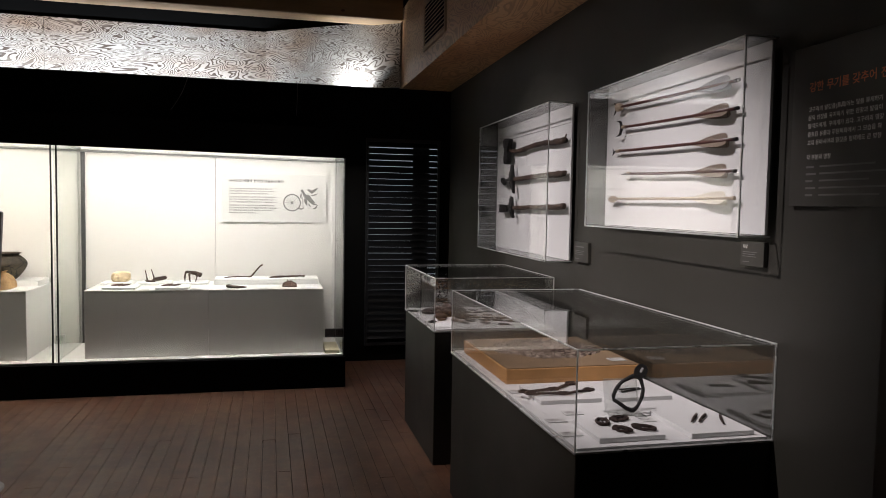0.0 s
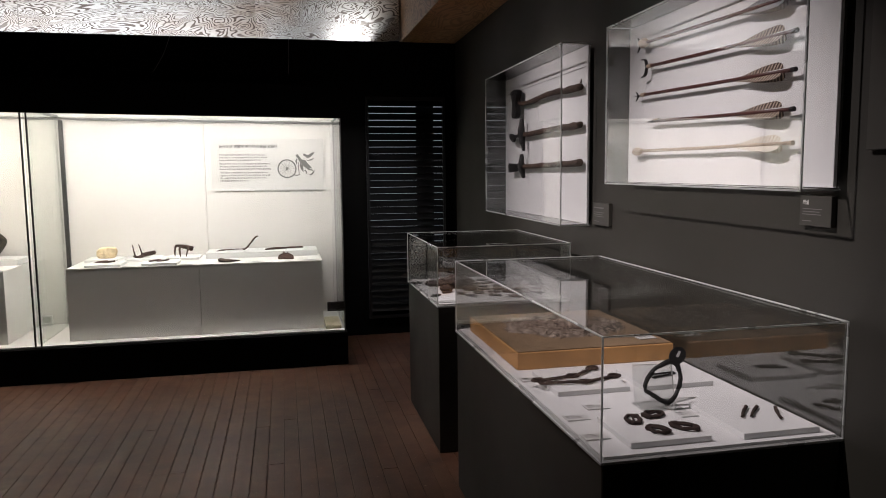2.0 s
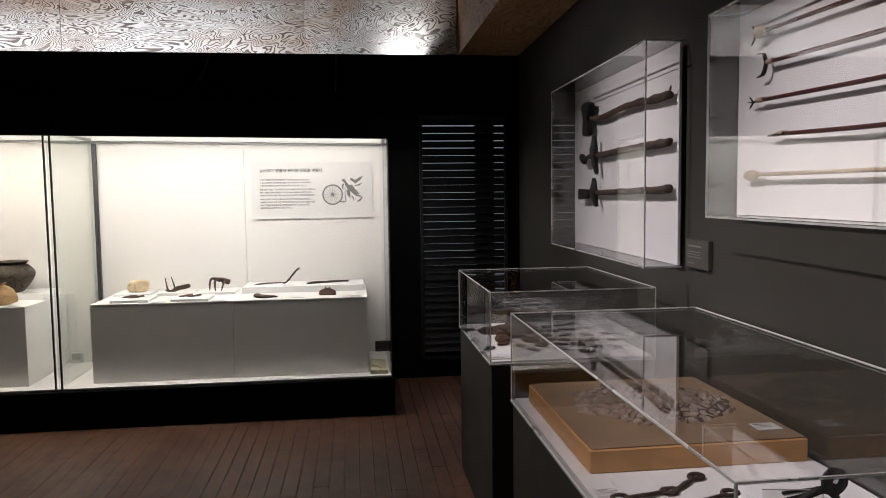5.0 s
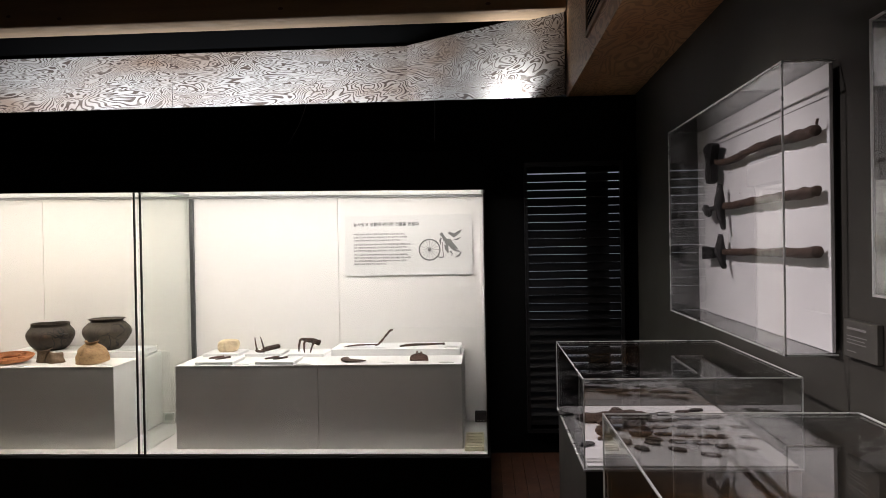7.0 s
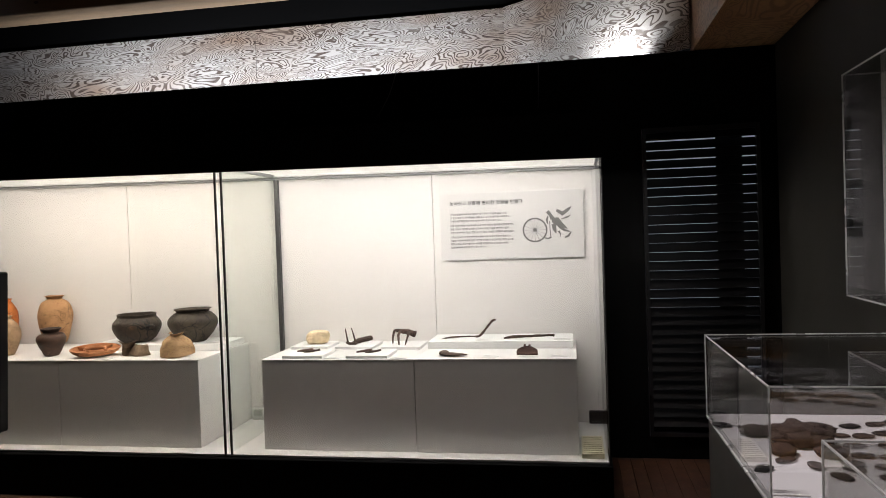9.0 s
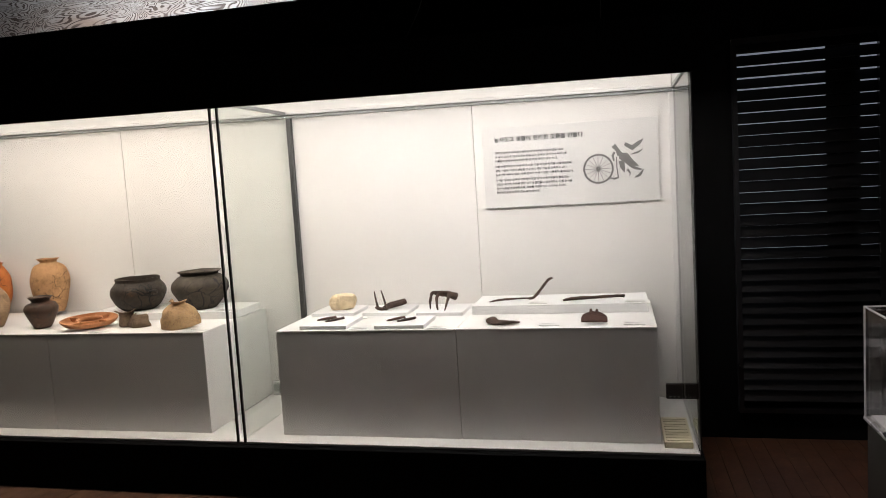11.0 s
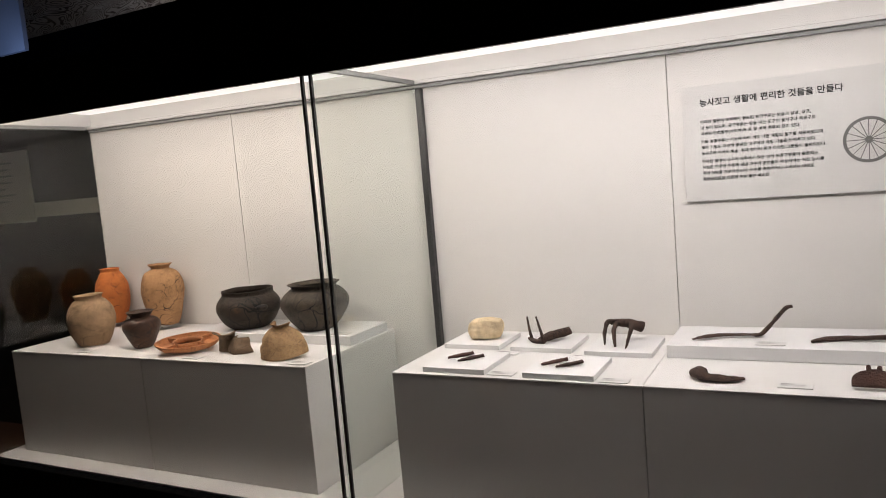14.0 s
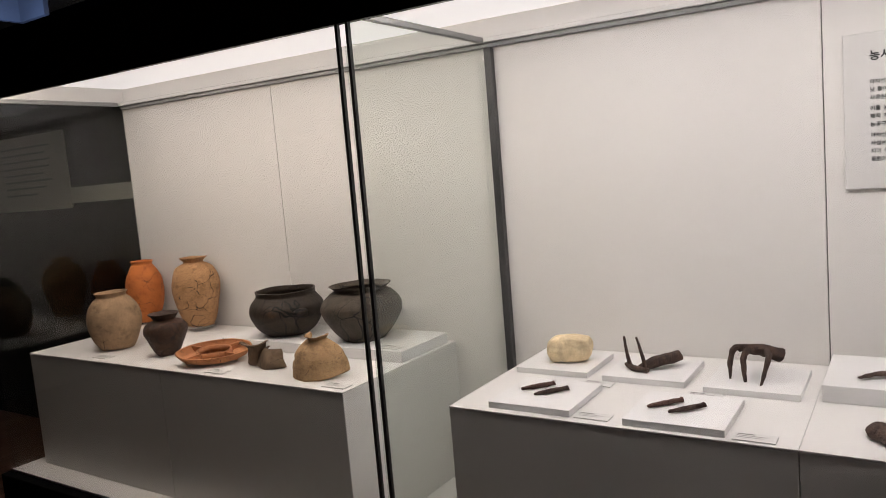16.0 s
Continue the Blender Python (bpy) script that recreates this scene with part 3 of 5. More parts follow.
def vessel(outer, wall=0.007, steps=5):
    """An outer outline from base to rim, smoothed, with the inner wall back down."""
    pts = []
    ext = [outer[0], *outer, outer[-1]]
    for i in range(1, len(ext) - 2):
        p0, p1, p2, p3 = (Vector(p) for p in ext[i - 1:i + 3])
        for k in range(steps):
            t = k / steps
            pts.append(0.5 * ((2 * p1) + (p2 - p0) * t + (2 * p0 - 5 * p1 + 4 * p2 - p3) * t * t + (3 * p1 - p0 - 3 * p2 + p3) * t ** 3))
    pts.append(Vector(outer[-1]))
    out = [(max(p.x, 0.002), p.y) for p in pts]
    inner = [(max(r - wall, 0.002), max(z, outer[0][1] + wall)) for r, z in reversed(out)]
    return [(0.002, outer[0][1])] + out + inner


def tube(path, radii, seg=12, flat=1.0, rough=0.0, scale=60.0, sub=7, seed=0.0):
    """A tapered round bar through the points; flat squeezes it, rough corrodes it."""
    pts, rs = [], []
    ext = [Vector(path[0]), *[Vector(p) for p in path], Vector(path[-1])]
    er = [radii[0], *radii, radii[-1]]
    for i in range(1, len(ext) - 2):
        p0, p1, p2, p3 = ext[i - 1:i + 3]
        for k in range(sub):
            t = k / sub
            pts.append(0.5 * ((2 * p1) + (p2 - p0) * t + (2 * p0 - 5 * p1 + 4 * p2 - p3) * t * t + (3 * p1 - p0 - 3 * p2 + p3) * t ** 3))
            rs.append(er[i] * (1 - t) + er[i + 1] * t)
    pts.append(ext[-1])
    rs.append(er[-1])
    bm = bmesh.new()
    rings = []
    for i, (p, r) in enumerate(zip(pts, rs)):
        d = (pts[min(i + 1, len(pts) - 1)] - pts[max(i - 1, 0)]).normalized()
        side = d.cross(Vector((0, 0, 1)))
        side = side.normalized() if side.length > 0.05 else d.cross(Vector((0, 1, 0))).normalized()
        up = side.cross(d)
        rings.append([bm.verts.new(p + side * (r * math.cos(2 * math.pi * j / seg)) + up * (r * flat * math.sin(2 * math.pi * j / seg))) for j in range(seg)])
    for p, q in zip(rings, rings[1:]):
        for j in range(seg):
            bm.faces.new((p[j], p[(j + 1) % seg], q[(j + 1) % seg], q[j]))
    bm.faces.new(rings[0][::-1])
    bm.faces.new(rings[-1])
    if rough:
        wobble(bm, rough * 1.3, scale, seed)
        wobble(bm, rough * 0.8, scale * 2.7, seed + 4)
    return bm


def prism(outline, thick, cuts=0):
    """A flat plate with the given (x, y) outline, its thickness along z from 0."""
    bm = bmesh.new()
    lo = [bm.verts.new((x, y, 0)) for x, y in outline]
    hi = [bm.verts.new((x, y, thick)) for x, y in outline]
    bm.faces.new(lo[::-1])
    bm.faces.new(hi)
    for i in range(len(outline)):
        j = (i + 1) % len(outline)
        bm.faces.new((lo[i], lo[j], hi[j], hi[i]))
    return bm


def joined(*bms):
    out = bms[0]
    for b in bms[1:]:
        me = bpy.data.meshes.new("tmp")
        b.to_mesh(me)
        b.free()
        out.from_mesh(me)
        bpy.data.meshes.remove(me)
    return out


def moved(bm, m):
    bm.transform(m)
    return bm


def lump(radius, squash, rough, scale, sub=4, seed=0.0):
    bm = bmesh.new()
    bmesh.ops.create_icosphere(bm, subdivisions=sub, radius=radius)
    for v in bm.verts:
        n_ = v.co.normalized()
        v.co *= 1 + rough * noise.noise(n_ * scale + Vector((seed, 0, seed))) + rough * 0.4 * noise.noise(n_ * scale * 3.3 + Vector((0, seed, 0)))
        v.co = Vector((v.co.x * squash[0], v.co.y * squash[1], v.co.z * squash[2]))
    return bm


IRON = surface("rusted_iron", (0.085, 0.050, 0.036), 0.60, 0.85, 45, 190, 1.0, 0.15, (1, 1, 1), 0.0, 0.012)
IRON_RED = surface("red_rusted_iron", (0.105, 0.050, 0.036), 0.4, 0.85, 26, 150, 0.9, 0.1, (1, 1, 1), 0.0, 0.012)
IRON_LUMP = surface("brown_corroded_iron", (0.050, 0.029, 0.023), 0.4, 0.85, 26, 150, 0.9, 0.1, (1, 1, 1), 0.0, 0.012)
IRON_DARK = surface("dark_patinated_iron", (0.020, 0.018, 0.018), 0.4, 0.6, 25, 150, 0.6, 0.4, (1, 1, 1), 0.0, 0.008)
HAFT = surface("brown_branch_wood", (0.080, 0.046, 0.031), 0.5, 0.75, 9, 120, 0.9, 0, (3, 0.6, 3), 0.0, 0.006)
SHAFT = surface("dark_red_lacquered_shaft", (0.070, 0.022, 0.018), 0.2, 0.4, 9, 120, 0.1)
BAMBOO = surface("pale_wooden_shaft", (0.42, 0.33, 0.24), 0.2, 0.5, 9, 120, 0.1)
STONE = surface("cream_yellow_whetstone", (0.76, 0.60, 0.38), 0.34, 0.8, 22, 130, 0.7, 0, (1, 1, 1), 0.0, 0.004)
BLOCK_WOOD = surface("honey_coloured_box_wood", (0.56, 0.29, 0.105), 0.2, 0.5, 3, 60, 0.15, 0, (5, 1, 5))
SAND = surface("brown_sand_bed", (0.25, 0.165, 0.095), 0.2, 0.9, 8, 420, 0.8, 0, (1, 1, 1), 0.0, 0.003)
SOIL = cracked("pale_crusted_soil_mass", (0.52, 0.42, 0.34), (0.17, 0.11, 0.08), 22, 0.03, 0.9, 0.6, (0.72, 0.64, 0.56), (0.07, 0.045, 0.035))
CREAM = surface("cream_plastic", (0.66, 0.60, 0.42), 0.06, 0.5, 5, 120, 0.1)
P_BEIGE = cracked("beige_grey_pottery", (0.44, 0.285, 0.165), (0.26, 0.17, 0.10), 6, 0.0012, 0.85, 0.22, (0.50, 0.36, 0.235))
P_ORANGE = cracked("orange_pottery", (0.60, 0.19, 0.05), (0.48, 0.13, 0.030), 13, 0.0055, 0.8, 0.2, (0.60, 0.22, 0.07))
P_TAN = cracked("tan_pottery", (0.56, 0.31, 0.15), (0.40, 0.215, 0.10), 14, 0.006, 0.85, 0.25, (0.46, 0.27, 0.14))
P_BROWN = cracked("dark_brown_pottery", (0.105, 0.052, 0.031), (0.035, 0.020, 0.013), 16, 0.010, 0.5, 0.4, (0.42, 0.33, 0.27))
P_BLACK = cracked("black_burnished_pottery", (0.060, 0.042, 0.028), (0.022, 0.016, 0.012), 11, 0.012, 0.55, 0.35, (0.16, 0.075, 0.032), (0.006, 0.005, 0.005))
P_GREY = cracked("dark_grey_pottery", (0.095, 0.074, 0.052), (0.040, 0.031, 0.023), 12, 0.012, 0.6, 0.35, (0.11, 0.08, 0.055), (0.008, 0.007, 0.007))
P_DISH = cracked("red_brown_pottery", (0.60, 0.26, 0.11), (0.42, 0.16, 0.065), 10, 0.0015, 0.6, 0.2, (0.42, 0.18, 0.085))
P_TAN_PLAIN = cracked("plain_tan_pottery", (0.52, 0.33, 0.17), (0.34, 0.20, 0.10), 8, 0.001, 0.85, 0.28, (0.52, 0.35, 0.20))
P_SHERD = cracked("grey_brown_pottery", (0.20, 0.135, 0.085), (0.12, 0.08, 0.05), 7, 0.001, 0.8, 0.25)
FEATHER = {}
for key, pale, dark_ in (("grey", (0.36, 0.37, 0.38), (0.19, 0.19, 0.195)), ("brown", (0.42, 0.33, 0.26), (0.045, 0.026, 0.019)), ("pale", (0.68, 0.65, 0.58), (0.52, 0.45, 0.36))):
    mat = bpy.data.materials.new(key + "_barred_feather")
    t, n, l, bs = nodes_of(mat)
    wv = n.new("ShaderNodeTexWave")
    wv.wave_type, wv.bands_direction = "BANDS", "DIAGONAL"
    wv.inputs["Scale"].default_value, wv.inputs["Distortion"].default_value, wv.inputs["Detail"].default_value = 40.0, 2.6, 3.0
    l.new(coords(n, l, (0.3, 1.0, 0.7)), wv.inputs["Vector"])
    l.new(ramp(n, l, wv.outputs["Fac"], [(0.46, dark_), (0.70, pale)]), bs.inputs["Base Color"])
    bs.inputs["Roughness"].default_value = 0.8
    FEATHER[key] = mat

# ---- information panel in the showcase ----
info = thing("information_panel", (0.12, 7.41, 1.39), "pale grey panel with dark Korean lettering and a wheel drawing", "panel")
part("board", boxed(-0.357, 7.404, 1.383, 0.608, 7.4185, 1.836, bevel=0.001), surface("pale_grey_panel_face", (0.64, 0.63, 0.61), 0.02, 0.6, 3, 220, 0.03), info)
SOUTH = Matrix(((1, 0, 0, 0), (0, 0, -1, 7.4025), (0, 1, 0, 0), (0, 0, 0, 1)))


def write_south(text, x, z, size, width, name="lettering", parent=info, mat=INK, plane=SOUTH):
    bm = lettering(text, size, Matrix.Identity(4))
    k = width / max(text_width(bm), 1e-4) if width else 1.0
    bm.transform(plane @ Matrix.Translation((x, z, 0)) @ Matrix.Diagonal((k, k, 1, 1)))
    return part(name, bm, mat, parent)


write_south("농사짓고 생활에 편리한 것들을 만들다", -0.29, 1.783, 0.032, 0.498, "title")
TEXT = SCRIPT[1:4] + [""] + SCRIPT[4:7] + [""] + SCRIPT[7:11]
z = 1.702
for line in TEXT:
    if line:
        write_south(line, -0.29, z, 0.0152, 0, "text_line")
        z -= 0.0232
    else:
        z -= 0.008
# wheel drawing: rim, hub and spokes, and plain bent strokes beside it
wheel = lathe([(0.072, 0), (0.083, 0), (0.083, 0.0006), (0.072, 0.0006)], 48)
wheel = joined(wheel, lathe([(0.001, 0), (0.013, 0), (0.013, 0.0006), (0.001, 0.0006)], 20))
for i in range(16):
    wheel = joined(wheel, moved(boxed(0.012, -0.0014, 0, 0.074, 0.0014, 0.0006), pose(0, 0, 0, 0, 0, i * 22.5)))
part("wheel_drawing", moved(wheel, SOUTH @ Matrix.Translation((0.285, 1.572, 0.0002))), INK_GREY, info, "grey spoked wheel")


def stroke(points, widths):
    """A flat bent stroke with changing width."""
    bm = bmesh.new()
    row = []
    for i, (x, y) in enumerate(points):
        a = Vector(points[max(0, i - 1)])
        b = Vector(points[min(len(points) - 1, i + 1)])
        d = (b - a).normalized()
        nrm = Vector((-d.y, d.x)) * widths[i] / 2
        row.append((bm.verts.new((x + nrm.x, y + nrm.y, 0)), bm.verts.new((x - nrm.x, y - nrm.y, 0))))
    for (a, b), (c, d) in zip(row, row[1:]):
        bm.faces.new((a, b, d, c))
    return bm


art = bmesh.new()
for pts, ws in ((((0.43, 1.70), (0.47, 1.675), (0.505, 1.70), (0.53, 1.72)), (0.018, 0.03, 0.022, 0.004)),
                (((0.37, 1.695), (0.39, 1.67), (0.405, 1.64)), (0.026, 0.02, 0.03)),
                (((0.375, 1.66), (0.365, 1.64), (0.37, 1.61)), (0.012, 0.014, 0.008)),
                (((0.40, 1.635), (0.43, 1.63), (0.455, 1.60), (0.50, 1.575)), (0.03, 0.05, 0.04, 0.006)),
                (((0.41, 1.61), (0.415, 1.575), (0.425, 1.545)), (0.03, 0.026, 0.006)),
                (((0.45, 1.59), (0.48, 1.565), (0.515, 1.555)), (0.022, 0.016, 0.008)),
                (((0.34, 1.52), (0.37, 1.512), (0.395, 1.52)), (0.006, 0.012, 0.006)),
                (((0.385, 1.63), (0.385, 1.57), (0.39, 1.52)), (0.006, 0.006, 0.006)),
                (((0.48, 1.515), (0.505, 1.525), (0.525, 1.555)), (0.008, 0.016, 0.006)),
                (((0.44, 1.56), (0.455, 1.54), (0.45, 1.52)), (0.014, 0.008, 0.004)),
                (((0.46, 1.64), (0.50, 1.65), (0.525, 1.665)), (0.004, 0.012, 0.003))):
    art = joined(art, moved(stroke(pts, ws), Matrix.Translation((0, 0, 0.00025 * len(art.faces)))))
art.transform(SOUTH @ Matrix.Translation((0, 0, 0.0006)))
part("stroke_drawing", art, INK_GREY, info, "grey bent brush strokes")

# ---- plates, cards and iron tools on the right-hand pedestals ----
for x0, y0, x1, y1 in ((-1.339, 7.065, -1.083, 7.315), (-1.253, 6.71, -0.995, 6.969), (-0.841, 6.70, -0.581, 6.952), (-1.028, 7.053, -0.77, 7.305), (-0.71, 7.028, -0.45, 7.288)):
    solid("display_plate", boxed(x0, y0, PED_Z + 0.0005, x1, y1, PED_Z + 0.02, bevel=0.001), PLATE, ((x0 + x1) / 2, (y0 + y1) / 2, PED_Z), "square white plate under a small iron tool", "plate", "white plates on the pedestals")


def card(x, y, z, w=0.10, d=0.05, turn=0.0):
    t = thing("label_card", (0, 0, 0), "small pale caption card lying flat", "label", "caption cards")
    bm = boxed(-w / 2, -d / 2, 0.0005, w / 2, d / 2, 0.004, bevel=0.0006)
    part("card", bm, CARD, t)
    bars = bmesh.new()
    lines_of_bars(bars, -w * 0.42, d * 0.34, (w * 0.4,), 0.1, d * 0.12, lambda u, v: (u, v, 0.0044))
    lines_of_bars(bars, -w * 0.42, d * 0.1, (w * 0.7, w * 0.62), d * 0.2, d * 0.06, lambda u, v: (u, v, 0.0044))
    part("print", bars, INK_GREY, t)
    t.matrix_basis = pose(x, y, z, 0, 0, turn)
    return t


for x, y in ((0.036, 6.765), (0.435, 6.76), (-0.935, 6.735), (-0.515, 6.72), (-1.03, 7.02), (-0.70, 7.0), (-3.27, 6.745), (-2.49, 6.735), (-1.87, 6.735)):
    card(x, y, PED_Z)
for x, y in ((-0.05, 7.10), (0.45, 7.10)):
    card(x, y, RISER_Z)
card(-1.90, 7.09, RISER_LZ)

PT = PED_Z + 0.0205
block = lump(0.070, (1.0, 1.0, 1.0), 0.10, 2.4, 5, 5.0)
for v in block.verts:
    big_ = max(abs(c) for c in v.co)
    v.co = v.co.lerp(v.co * (0.058 / big_), 0.42)
    v.co = Vector((v.co.x * 1.22 + 0.10 * v.co.z, v.co.y * 0.72, v.co.z * 0.74))
    front_ = max(0.0, -v.co.y - 0.015) * 40
    v.co += Vector(noise.noise_vector(v.co * 45)) * (0.0022 + 0.0030 * front_)
solid("whetstone", moved(block, pose(-1.19, 7.185, PT + 0.0445, 0, 0, 14)), STONE, (-1.19, 7.185, PT), "blocky cream-yellow stone with a rough face on a plate", "stone", smooth=True)
fork = thing("iron_fork", (-0.9, 7.15, PT), "rusted two-pronged iron fork with a thick socket", "iron tool")
part("socket", tube([(-0.925, 7.125, PT + 0.012), (-0.885, 7.17, PT + 0.024), (-0.83, 7.235, PT + 0.030)], [0.013, 0.021, 0.023], 12, 0.8, 0.004, 45), IRON, fork, smooth=True)
part("crossbar", tube([(-0.985, 7.165, PT + 0.010), (-0.945, 7.13, PT + 0.007), (-0.895, 7.105, PT + 0.012)], [0.007, 0.011, 0.008], 8, 1, 0.002, 70), IRON, fork, smooth=True)
part("prong", tube([(-0.965, 7.15, PT + 0.008), (-0.975, 7.15, PT + 0.05), (-0.985, 7.155, PT + 0.105)], [0.007, 0.0055, 0.0035], 8, 1, 0.0015, 70), IRON, fork, smooth=True)
part("prong", tube([(-0.905, 7.11, PT + 0.008), (-0.91, 7.11, PT + 0.05), (-0.93, 7.115, PT + 0.115)], [0.008, 0.006, 0.0035], 8, 1, 0.0015, 70), IRON, fork, smooth=True)
rake = thing("iron_rake", (-0.6, 7.15, PT), "rusted iron rake head with three curved prongs", "iron tool")
part("socket", tube([(-0.645, 7.165, PT + 0.083), (-0.60, 7.20, PT + 0.075), (-0.545, 7.245, PT + 0.05)], [0.010, 0.020, 0.027], 12, 0.85, 0.004, 45), IRON, rake, smooth=True)
part("prong", tube([(-0.61, 7.19, PT + 0.078), (-0.655, 7.155, PT + 0.090), (-0.668, 7.135, PT + 0.05), (-0.665, 7.115, PT + 0.003)], [0.010, 0.009, 0.008, 0.003], 8, 1, 0.002, 60), IRON, rake, smooth=True)
part("prong", tube([(-0.625, 7.17, PT + 0.08), (-0.63, 7.13, PT + 0.06), (-0.62, 7.10, PT + 0.002)], [0.011, 0.009, 0.005], 8, 1, 0.002, 60, seed=2), IRON, rake, smooth=True)
part("prong", tube([(-0.575, 7.20, PT + 0.07), (-0.56, 7.12, PT + 0.065), (-0.575, 7.075, PT + 0.002)], [0.011, 0.009, 0.003], 8, 1, 0.002, 60, seed=4), IRON, rake, smooth=True)
rake.location.x += 0.015
for x, y, mat, s in ((-1.165, 6.865, IRON_RED, 1.0), (-1.105, 6.832, IRON, 2.0), (-0.765, 6.83, IRON_RED, 3.0), (-0.70, 6.805, IRON, 4.0)):
    bm = tube([(-0.05, -0.05, 0.008), (0, 0.0, 0.010), (0.045, 0.05, 0.011), (0.052, 0.058, 0.012)], [0.006, 0.012, 0.010, 0.013], 8, 0.8, 0.002, 70, seed=s)
    solid("iron_chisel", moved(bm, pose(x, y, PT) @ Matrix.Diagonal((0.72, 0.72, 0.8, 1))), mat, (x, y, PT), "short rusted iron chisel on a white plate", "iron tool", "small iron chisels", smooth=True)
sick = thing("iron_sickle", (-0.15, 7.18, RISER_Z), "rusted iron sickle, flat blade with a raised tang", "iron tool")
part("blade", tube([(-0.315, 7.11, RISER_Z + 0.008), (-0.27, 7.15, RISER_Z + 0.012), (-0.19, 7.185, RISER_Z + 0.012), (-0.09, 7.20, RISER_Z + 0.010)], [0.006, 0.016, 0.014, 0.010], 10, 0.35, 0.0022, 60), IRON, sick, smooth=True)
part("tang", tube([(-0.11, 7.20, RISER_Z + 0.008), (-0.075, 7.205, RISER_Z + 0.022), (-0.005, 7.215, RISER_Z + 0.105), (0.02, 7.217, RISER_Z + 0.113)], [0.010, 0.011, 0.010, 0.008], 8, 0.7, 0.0025, 60), IRON, sick, smooth=True)
solid("iron_rod", tube([(0.08, 7.13, RISER_Z + 0.007), (0.14, 7.16, RISER_Z + 0.011), (0.25, 7.18, RISER_Z + 0.012), (0.37, 7.20, RISER_Z + 0.013), (0.395, 7.195, RISER_Z + 0.012)], [0.006, 0.012, 0.010, 0.009, 0.012], 8, 0.8, 0.002, 60), IRON, (0.24, 7.17, RISER_Z), "slightly bent rusted iron rod with a curled end", "iron tool", smooth=True)
solid("iron_hook_blade", tube([(-0.255, 6.86, PED_Z + 0.012), (-0.262, 6.825, PED_Z + 0.016), (-0.235, 6.785, PED_Z + 0.014), (-0.175, 6.775, PED_Z + 0.012), (-0.115, 6.80, PED_Z + 0.008)], [0.022, 0.028, 0.026, 0.022, 0.010], 12, 0.5, 0.004, 45), IRON, (-0.19, 6.80, PED_Z), "curved rusted iron blade shaped like a hook", "iron tool", smooth=True)
half = [(0.062 * math.cos(a), 0.045 * math.sin(a)) for a in [math.pi * k / 14 for k in range(15)]]
plate_ = moved(prism([(-0.062, -0.012), (0.062, -0.012)] + half, 0.010), pose(0.25, 6.77, PED_Z + 0.018, 48, 0, 0))
bmesh.ops.subdivide_edges(plate_, edges=plate_.edges[:], cuts=2, use_grid_fill=True)
wobble(plate_, 0.003, 50)
spade = thing("iron_spade_tip", (0.25, 6.77, PED_Z), "small rusted iron spade tip with a split tang", "iron tool")
part("blade", plate_, IRON_RED, spade, smooth=False)
part("tang", tube([(0.238, 6.785, PED_Z + 0.04), (0.234, 6.80, PED_Z + 0.068)], [0.009, 0.006], 8, 0.8, 0.001), IRON_RED, spade)
part("tang", tube([(0.262, 6.785, PED_Z + 0.04), (0.264, 6.80, PED_Z + 0.066)], [0.009, 0.006], 8, 0.8, 0.001), IRON_RED, spade)

# ---- pottery on the left-hand pedestals ----
def pot(name, x, y, z, outer, mat, label, rough=0.004, tilt=(0, 0), wall=0.007, turn=0.0):
    bm = lathe(vessel(outer, wall))
    wobble(bm, rough, 9.0, x * 3)
    wobble(bm, rough * 0.35, 40.0, y)
    bm.transform(pose(x, y, z, tilt[0], tilt[1], turn))
    return solid(name, bm, mat, (x, y, z), label, "pottery", "old pots on the pedestal", smooth=True)


pot("pottery_jar", -3.39, 6.895, PED_Z, ((0.074, 0.001), (0.105, 0.055), (0.121, 0.125), (0.113, 0.19), (0.085, 0.235), (0.066, 0.252), (0.077, 0.272)), P_BEIGE, "round beige-grey pottery jar with a flared rim", 0.006)
RING = 0.028
pot("pottery_jar", -3.725, 7.305, PED_Z + RING, ((0.055, 0.001), (0.082, 0.07), (0.099, 0.16), (0.092, 0.235), (0.062, 0.295), (0.050, 0.312), (0.060, 0.33)), P_ORANGE, "tall orange pottery jar standing on a ring stand", 0.004)
pot("pottery_jar", -3.275, 7.292, PED_Z + RING, ((0.068, 0.001), (0.095, 0.07), (0.117, 0.17), (0.118, 0.23), (0.093, 0.295), (0.052, 0.322), (0.050, 0.332), (0.070, 0.35)), P_TAN, "tall tan pottery jar with cracks on a ring stand", 0.005)
pot("pottery_jar", -2.985, 6.88, PED_Z, ((0.045, 0.001), (0.07, 0.05), (0.092, 0.105), (0.078, 0.145), (0.048, 0.162), (0.050, 0.172), (0.066, 0.19)), P_BROWN, "small dark brown pottery jar with mended pale chips", 0.008)
for x, y, r in ((-3.725, 7.305, 0.060), (-3.275, 7.292, 0.074)):
    t = thing("ring_stand", (x, y, PED_Z), "clear acrylic ring stand under a tall jar", "stand", "acrylic ring stands")
    part("ring", moved(lathe([(r - 0.004, 0.018), (r + 0.012, 0.018), (r + 0.012, 0.028), (r - 0.004, 0.028)], 40), pose(x, y, PED_Z)), ACRYLIC, t)
    for k in range(3):
        a = radians(120 * k - 60)
        part("leg", moved(lathe([(0.001, 0), (0.005, 0), (0.005, 0.018), (0.001, 0.018)], 10), pose(x + r * math.cos(a), y + r * math.sin(a), PED_Z + 0.0005)), ACRYLIC, t)
bowl = thing("pottery_bowl", (-2.55, 7.20, RISER_LZ), "wide black burnished pottery bowl with side lugs", "pottery", "old pots on the pedestal")
